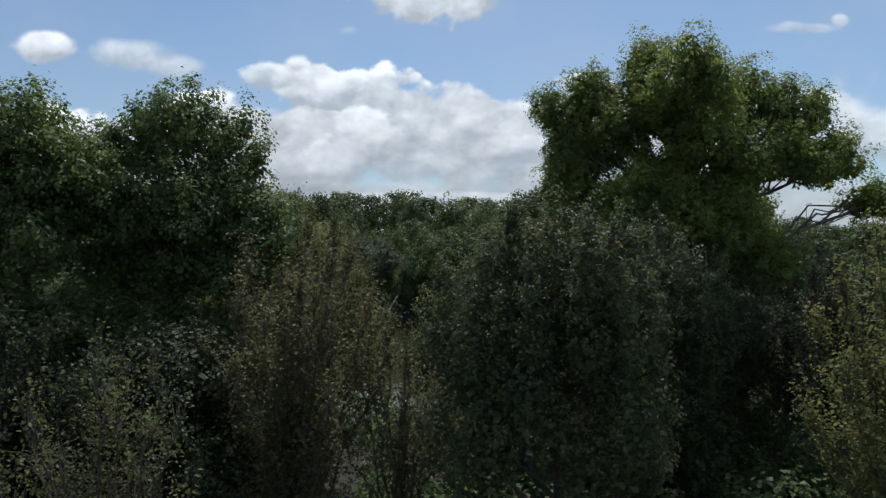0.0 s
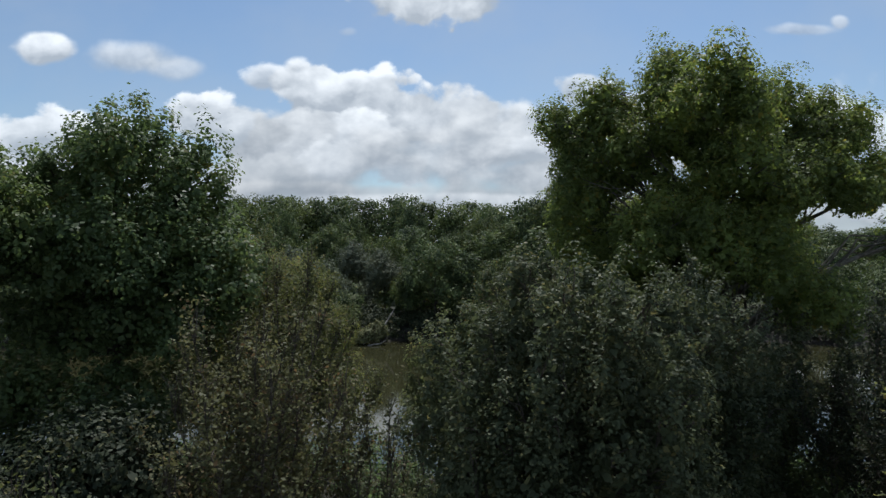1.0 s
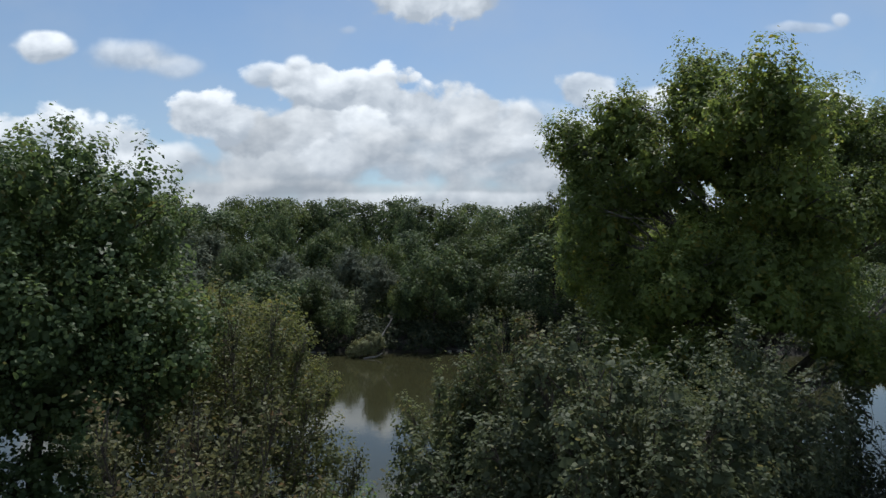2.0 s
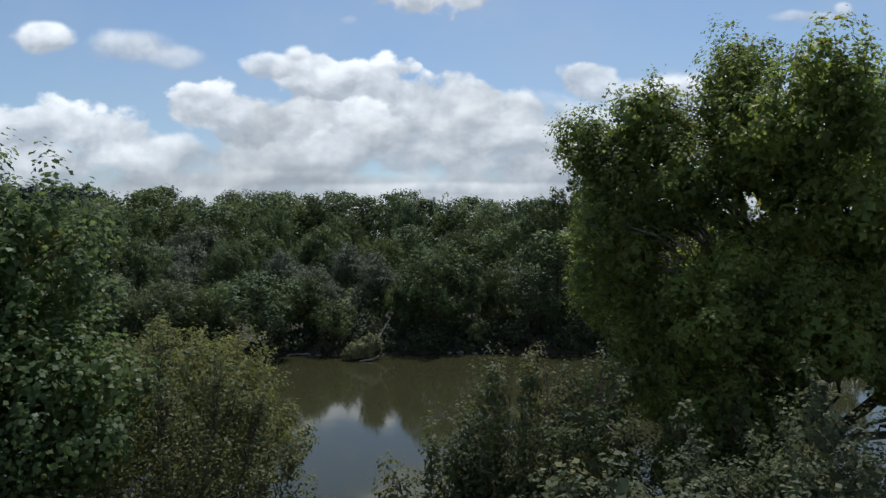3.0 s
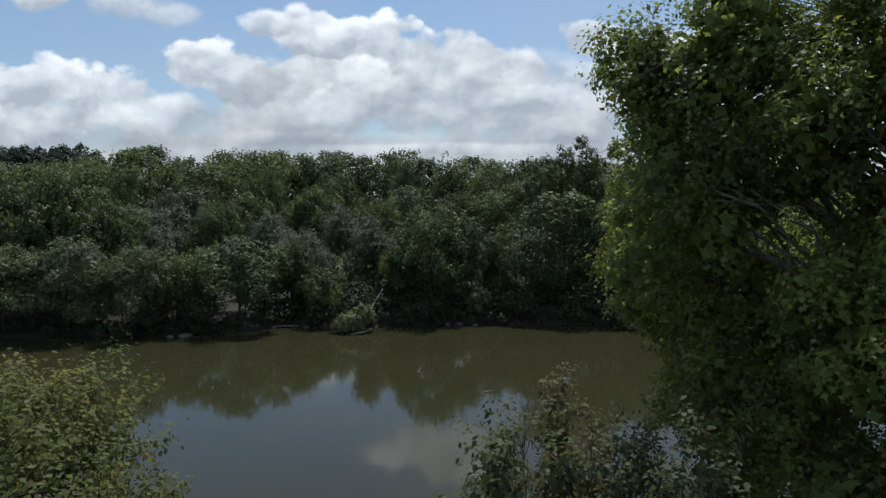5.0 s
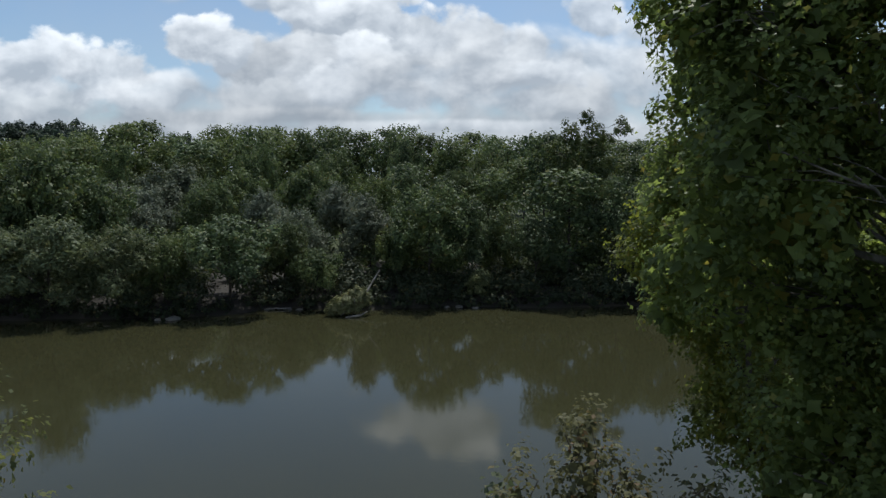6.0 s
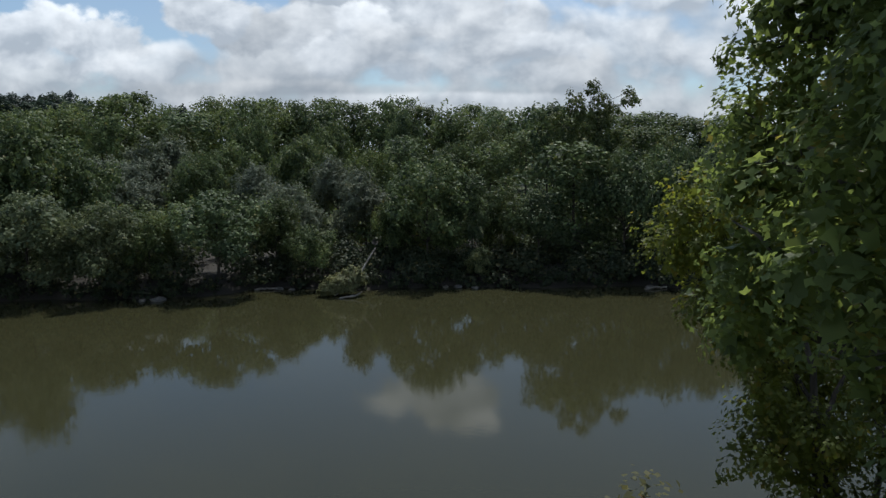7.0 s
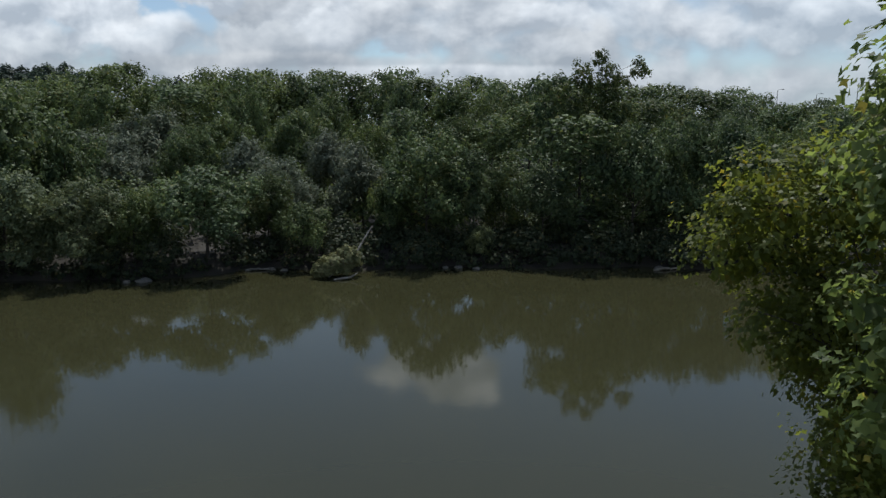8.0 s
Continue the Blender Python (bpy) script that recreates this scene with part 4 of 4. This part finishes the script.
BACK = [
    ("T1", -119.4, 182.1, 22.1, 13.3),
    ("T0", -137.8, 213.8, 24.4, 11.2),
    ("T2", -117.1, 191.9, 24.4, 11.2),
    ("T2", -98.7, 172.8, 22.5, 11.3),
    ("T2", -120.4, 214.1, 25.4, 10.9),
    ("T2", -105.4, 199.9, 24.9, 10.5),
    ("T2", -84.3, 174.0, 21.4, 13.4),
    ("T2", -103.3, 216.9, 26.7, 11.1),
    ("T2", -82.5, 190.1, 26.7, 11.0),
    ("T0", -74.3, 182.4, 27.1, 12.3),
    ("T1", -80.5, 207.0, 29.6, 11.4),
    ("T2", -69.6, 195.6, 25.5, 10.7),
    ("T0", -55.5, 175.1, 22.4, 11.7),
    ("T2", -63.3, 210.6, 28.4, 10.5),
    ("T2", -54.9, 199.6, 27.4, 10.9),
    ("T2", -42.6, 175.0, 25.4, 12.1),
    ("T0", -47.7, 213.9, 28.5, 11.6),
    ("T2", -35.7, 185.8, 25.6, 11.5),
    ("T2", -30.2, 184.1, 25.5, 12.1),
    ("T1", -30.8, 214.1, 28.6, 12.4),
    ("T1", -20.7, 186.9, 25.4, 10.6),
    ("T2", -14.1, 181.2, 25.7, 11.5),
    ("T2", -12.3, 217.0, 29.1, 12.4),
    ("T1", -4.6, 186.4, 24.7, 12.7),
    ("T2", 1.3, 176.3, 23.1, 10.9),
    ("T1", 7.9, 216.1, 27.1, 12.4),
    ("T2", 11.9, 195.4, 24.7, 11.5),
    ("T2", 14.6, 171.7, 23.1, 11.6),
    ("T2", 24.8, 209.3, 25.3, 11.5),
    ("T1", 27.1, 193.1, 24.8, 12.0),
    ("T1", 29.1, 180.0, 22.9, 12.8),
    ("T1", 39.1, 205.6, 24.7, 13.4),
    ("T1", 42.2, 193.7, 24.0, 10.5),
    ("T1", 42.0, 173.7, 22.1, 11.4),
    ("T1", 58.3, 211.7, 24.8, 12.7),
    ("T1", 56.4, 187.1, 22.3, 13.1),
    ("T1", 57.8, 177.7, 21.0, 12.1),
    ("T2", 77.5, 216.4, 24.2, 11.9),
    ("T2", 75.0, 196.0, 21.7, 11.0),
    ("T2", 73.3, 180.0, 18.8, 11.8),
    ("T2", 94.2, 211.5, 19.0, 12.7),
    ("T2", 88.4, 191.4, 20.2, 12.5),
    ("T2", 86.3, 179.5, 18.3, 10.6),
    ("T2", 104.5, 202.2, 20.0, 10.9),
    ("T2", 100.5, 187.5, 18.9, 10.6),
    ("T2", 100.0, 179.1, 16.8, 12.3),
    ("T2", 119.4, 201.4, 17.2, 11.7),
    ("T2", 113.7, 186.2, 17.8, 13.0),
    ("T2", 113.3, 179.2, 17.4, 10.8),
    ("T2", 142.4, 210.7, 18.4, 13.4),
    ("R2", -100.0, 161.5, 18.6, 9.8),
    ("R0", -84.6, 161.5, 17.7, 10.9),
    ("T2", -70.0, 167.4, 21.7, 8.5),
    ("R0", -55.4, 167.1, 19.0, 9.9),
    ("R0", -37.4, 160.0, 21.1, 10.3),
    ("R0", -21.9, 156.0, 20.0, 11.0),
    ("R2", -7.8, 168.4, 22.5, 9.3),
    ("R0", 9.6, 153.6, 19.3, 10.1),
    ("T1", 24.1, 153.8, 20.4, 9.5),
    ("T1", 40.5, 159.9, 18.8, 8.6),
    ("R0", 54.4, 156.5, 17.0, 9.7),
    ("T2", 69.9, 153.6, 16.6, 9.2),
    ("T1", 84.3, 151.8, 12.6, 9.4),
]
HILL = [
    ("H0", -242.8, 399.4, 42.9, 16.0),
    ("H0", -234.9, 403.4, 42.0, 16.0),
    ("H0", -224.9, 405.4, 43.3, 16.0),
    ("H0", -211.9, 401.4, 43.0, 16.0),
    ("H0", -199.8, 397.4, 41.0, 16.0),
    ("H0", -255.3, 401.4, 41.9, 16.0),
    ("H0", -136.0, 357.4, 35.6, 16.0),
    ("H0", -259.8, 432.4, 49.2, 16.0),
    ("H0", -252.5, 437.4, 48.3, 16.0),
    ("H0", -241.8, 442.4, 50.3, 16.0),
    ("H0", -227.7, 437.4, 50.2, 18.0),
    ("H0", -215.5, 432.4, 46.0, 14.0),
    ("H0", -130.0, 357.4, 36.6, 16.0),
    ("H0", -274.6, 432.4, 48.5, 18.0),
]

def true_size(ob):
    """Height of the top and width of a crown as grown."""
    crown = next(c for c in ob.children if c.name.startswith("crown"))
    co = np.empty(len(crown.data.vertices) * 3, np.float32)
    crown.data.vertices.foreach_get("co", co)
    co = co.reshape(-1, 3)
    return float(np.percentile(co[:, 2], 99.8)), float(np.percentile(np.abs(co[:, 0]), 99.0)) * 2


KINDS = {kind: (ob, *true_size(ob)) for kind, ob in KINDS.items()}
used = set()
for group, row in (("trees along the far bank", FRONT), ("trees behind the river trees", MIDDLE), ("wood behind the river", BACK), ("trees on the far hill", HILL)):
    for n, (kind, x, y, top, wide) in enumerate(row):
        if row is FRONT:
            y = max(y, float(far_shore(np.array(x))) + 1.0)
        ob, h0, w0 = KINDS[kind]
        g = float(ground_height(np.array(x), np.array(y)))
        if row is BACK:
            top += 0.9
        scale = (wide / w0, (top - g) / h0)
        if kind in used:
            made = again(ob, x, y, (n * 47) % 90 - 45.0, *scale)
        else:
            made = put(ob, x, y, (n * 47) % 90 - 45.0, *scale, 0.15)
            used.add(kind)
        tagged(made, group=group)

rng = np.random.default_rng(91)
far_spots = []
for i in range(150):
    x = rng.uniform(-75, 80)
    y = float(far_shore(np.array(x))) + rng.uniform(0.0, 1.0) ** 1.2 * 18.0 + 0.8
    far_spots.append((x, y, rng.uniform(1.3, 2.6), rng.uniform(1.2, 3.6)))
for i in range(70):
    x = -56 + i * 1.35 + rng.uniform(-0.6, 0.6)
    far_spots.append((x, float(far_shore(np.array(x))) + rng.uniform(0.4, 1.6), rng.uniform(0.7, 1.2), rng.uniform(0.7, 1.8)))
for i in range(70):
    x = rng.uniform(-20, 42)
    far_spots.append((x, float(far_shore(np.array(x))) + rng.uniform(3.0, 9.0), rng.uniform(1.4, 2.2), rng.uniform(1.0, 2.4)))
# coloured darker to stand for the shadow under the overhanging crowns
undergrowth("far_bank_undergrowth", 92, far_spots, 0.6, 0.26, SHADOWED_LEAF, "low growth along the far bank, leaves darkened for shade", 0.16)
# the wood's own undergrowth and the closed crowns further in
wood_spots = []
for i in range(150):
    x = rng.uniform(-95, 115)
    y = float(far_shore(np.array(x))) + 10.0 + 48.0 * rng.uniform(0, 1)
    wood_spots.append((x, y, rng.uniform(2.6, 4.2), rng.uniform(4.5, 6.5) + 0.06 * (y - 106)))
undergrowth("wood_undergrowth", 93, wood_spots, 0.9, 0.40, WOOD_LEAF, "dense green growth below the trees of the wood", 0.12)
deep_spots = []
for i in range(64):
    x = -150 + i * 4.9 + rng.uniform(-1.5, 1.5)
    y = 190 + rng.uniform(-14, 14)
    top = float(np.interp(x, [-140, -110, -80, -30, 0, 20, 50, 75, 115, 150], [22.0, 23.0, 25.5, 25.2, 24.0, 23.0, 21.6, 19.4, 16.2, 15.5])) + rng.uniform(-0.6, 0.8)
    deep_spots.append((x, y, rng.uniform(3.8, 5.4), top - float(ground_height(np.array(x), np.array(y)))))
undergrowth("deep_wood", 94, deep_spots, 1.1, 0.50, COTTON_LEAF, "closed crowns of the wood far behind the river", 0.17)


# ---------------------------------------------------------------- drift wood, stones and the far bridge
def fallen_tree():
    rng = np.random.default_rng(61)
    root = tagged(new("fallen_tree"), label="fallen tree with withered olive crown lying in the water", category="fallen tree")
    lobes = [(-9.6, 92.6, 1.1, 1.5, 1.0, 1.0), (-8.5, 93.2, 1.8, 1.2, 0.9, 1.1), (-10.7, 92.5, 0.6, 1.0, 0.8, 0.6)]
    me, ends, _ = foliage(rng, lobes, 0.36, 0.9, 0.20, TUFT, WITHERED_LEAF, shoots=0.2)
    part("crown", me, root, "withered olive leaves")
    v, f = tube([(-6.3, 95.4, 4.6), (-6.9, 94.8, 3.6), (-7.6, 94.2, 2.4), (-8.8, 93.0, 1.0), (-10.2, 92.0, 0.1)], [0.06, 0.09, 0.10, 0.08, 0.05], 8)
    part("trunk", mesh_of("trunk", v, f, DEAD_WOOD), root, "bleached pale trunk")
    v, f = tube([(-9.6, 91.4, 0.0), (-8.8, 91.3, 0.16), (-8.0, 91.5, 0.22), (-7.3, 91.9, 0.6)], [0.09, 0.12, 0.11, 0.06], 7)
    part("limb", mesh_of("limb", v, f, DEAD_WOOD), root, "bleached pale limb at the water")
    for i in range(26):
        a = np.array((-9.0, 92.9, 0.9)) + rng.normal(0, 0.3, 3)
        b = a + unit(rng.normal(0, 1, 3) + (0, -0.5, 0.6)) * rng.uniform(0.8, 2.4)
        v, f = tube(bent_line(rng, a, b, 5, 0.1, 0.08), np.linspace(0.04, 0.012, 5), 4)
        part("twig", mesh_of("twig", v, f, DEAD_WOOD if i % 2 else TWIG), root)


fallen_tree()


def stone(seed, x, y, z, w, d, h):
    bm = bmesh.new()
    bmesh.ops.create_icosphere(bm, subdivisions=3, radius=1.0)
    for v in bm.verts:
        p = v.co.copy()
        k = 1 + 0.35 * noise.noise(p * 1.3 + Vector((seed * 3.1, 0, 0))) + 0.12 * noise.noise(p * 4.0 + Vector((0, seed * 2.0, 0)))
        v.co = Vector((p.x * w * k, p.y * d * k, p.z * h * k))
    me = bpy.data.meshes.new("bank_stone")
    bm.to_mesh(me)
    bm.free()
    me.materials.append(STONE)
    ob = new("bank_stone", me)
    ob.matrix_basis = pose(x, y, z, 0, 0, seed * 50)
    return tagged(ob, label="pale weathered stone at the waterline", category="stone", group="stones along the far bank")


for i, (x, w) in enumerate([(-27.5, 0.75), (-29.0, 0.45), (-16.8, 0.5), (-15.4, 0.35), (1.2, 0.4), (2.6, 0.55), (4.4, 0.4), (23.5, 0.6)]):
    y = float(far_shore(np.array(x))) - 0.2
    stone(i + 1, x, y, 0.06, w, w * 0.7, w * 0.4)


def drift_log(seed, x, turn, length, girth):
    rng = np.random.default_rng(seed)
    y = float(far_shore(np.array(x))) - 0.5
    v, f = tube(bent_line(rng, (-length / 2, 0, 0.03), (length / 2, 0, 0.10), 9, 0.12, 0.05), np.linspace(girth, girth * 0.5, 9), 8)
    ob = new("drift_log", mesh_of("drift_log", v, f, DEAD_WOOD))
    ob.matrix_basis = pose(x, y, 0.02, 0, 0, turn)
    tagged(ob, label="bleached drift log at the waterline", category="log", group="drift wood along the far bank")


drift_log(5, -18.0, 12, 2.6, 0.14)
drift_log(7, 24.0, 18, 2.8, 0.16)


def box(w, d, h, bevel):
    bm = bmesh.new()
    bmesh.ops.create_cube(bm, size=1.0)
    bmesh.ops.scale(bm, vec=(w, d, h), verts=bm.verts)
    bmesh.ops.bevel(bm, geom=bm.edges[:], offset=bevel, segments=1, affect="EDGES")
    return bm


def box_part(name, parent, size, at, mat, bevel=0.05, label=""):
    bm = box(*size, bevel)
    me = bpy.data.meshes.new(name)
    bm.to_mesh(me)
    bm.free()
    me.materials.append(mat)
    ob = part(name, me, parent, label)
    ob.location = at
    return ob


bridge = tagged(new("road_bridge"), label="grey concrete road bridge far beyond the trees", category="bridge")
box_part("deck", bridge, (150, 9, 0.9), (195, 290, 17.0), CONCRETE)
for dy in (-4.3, 4.3):
    box_part("parapet", bridge, (150, 0.3, 1.0), (195, 290 + dy, 17.93), CONCRETE)
for i in range(5):
    box_part("pier", bridge, (1.6, 7, 14.0), (128 + i * 34, 290, 9.6), CONCRETE)


def street_lamp(x, height):
    root = tagged(new("street_lamp"), label="tall dark street lamp on the bridge", category="street lamp", group="lamps on the bridge")
    root.location = (x, 286.2, 17.45)
    v, f = tube([(0, 0, 0), (0, 0, height * 0.5), (0, 0, height)], [0.16, 0.13, 0.09], 8)
    part("pole", mesh_of("pole", v, f, LAMP_STEEL), root)
    v, f = tube([(0, 0, height - 0.1), (0.5, 0, height + 0.25), (1.6, 0, height + 0.3)], [0.07, 0.06, 0.05], 6)
    part("arm", mesh_of("arm", v, f, LAMP_STEEL), root)
    box_part("lamp_head", root, (0.9, 0.4, 0.25), (1.9, 0, height + 0.28), LAMP_STEEL, 0.06)


for x, h in ((123.5, 10.0), (138.0, 8.5), (153.0, 12.5)):
    street_lamp(x, h)
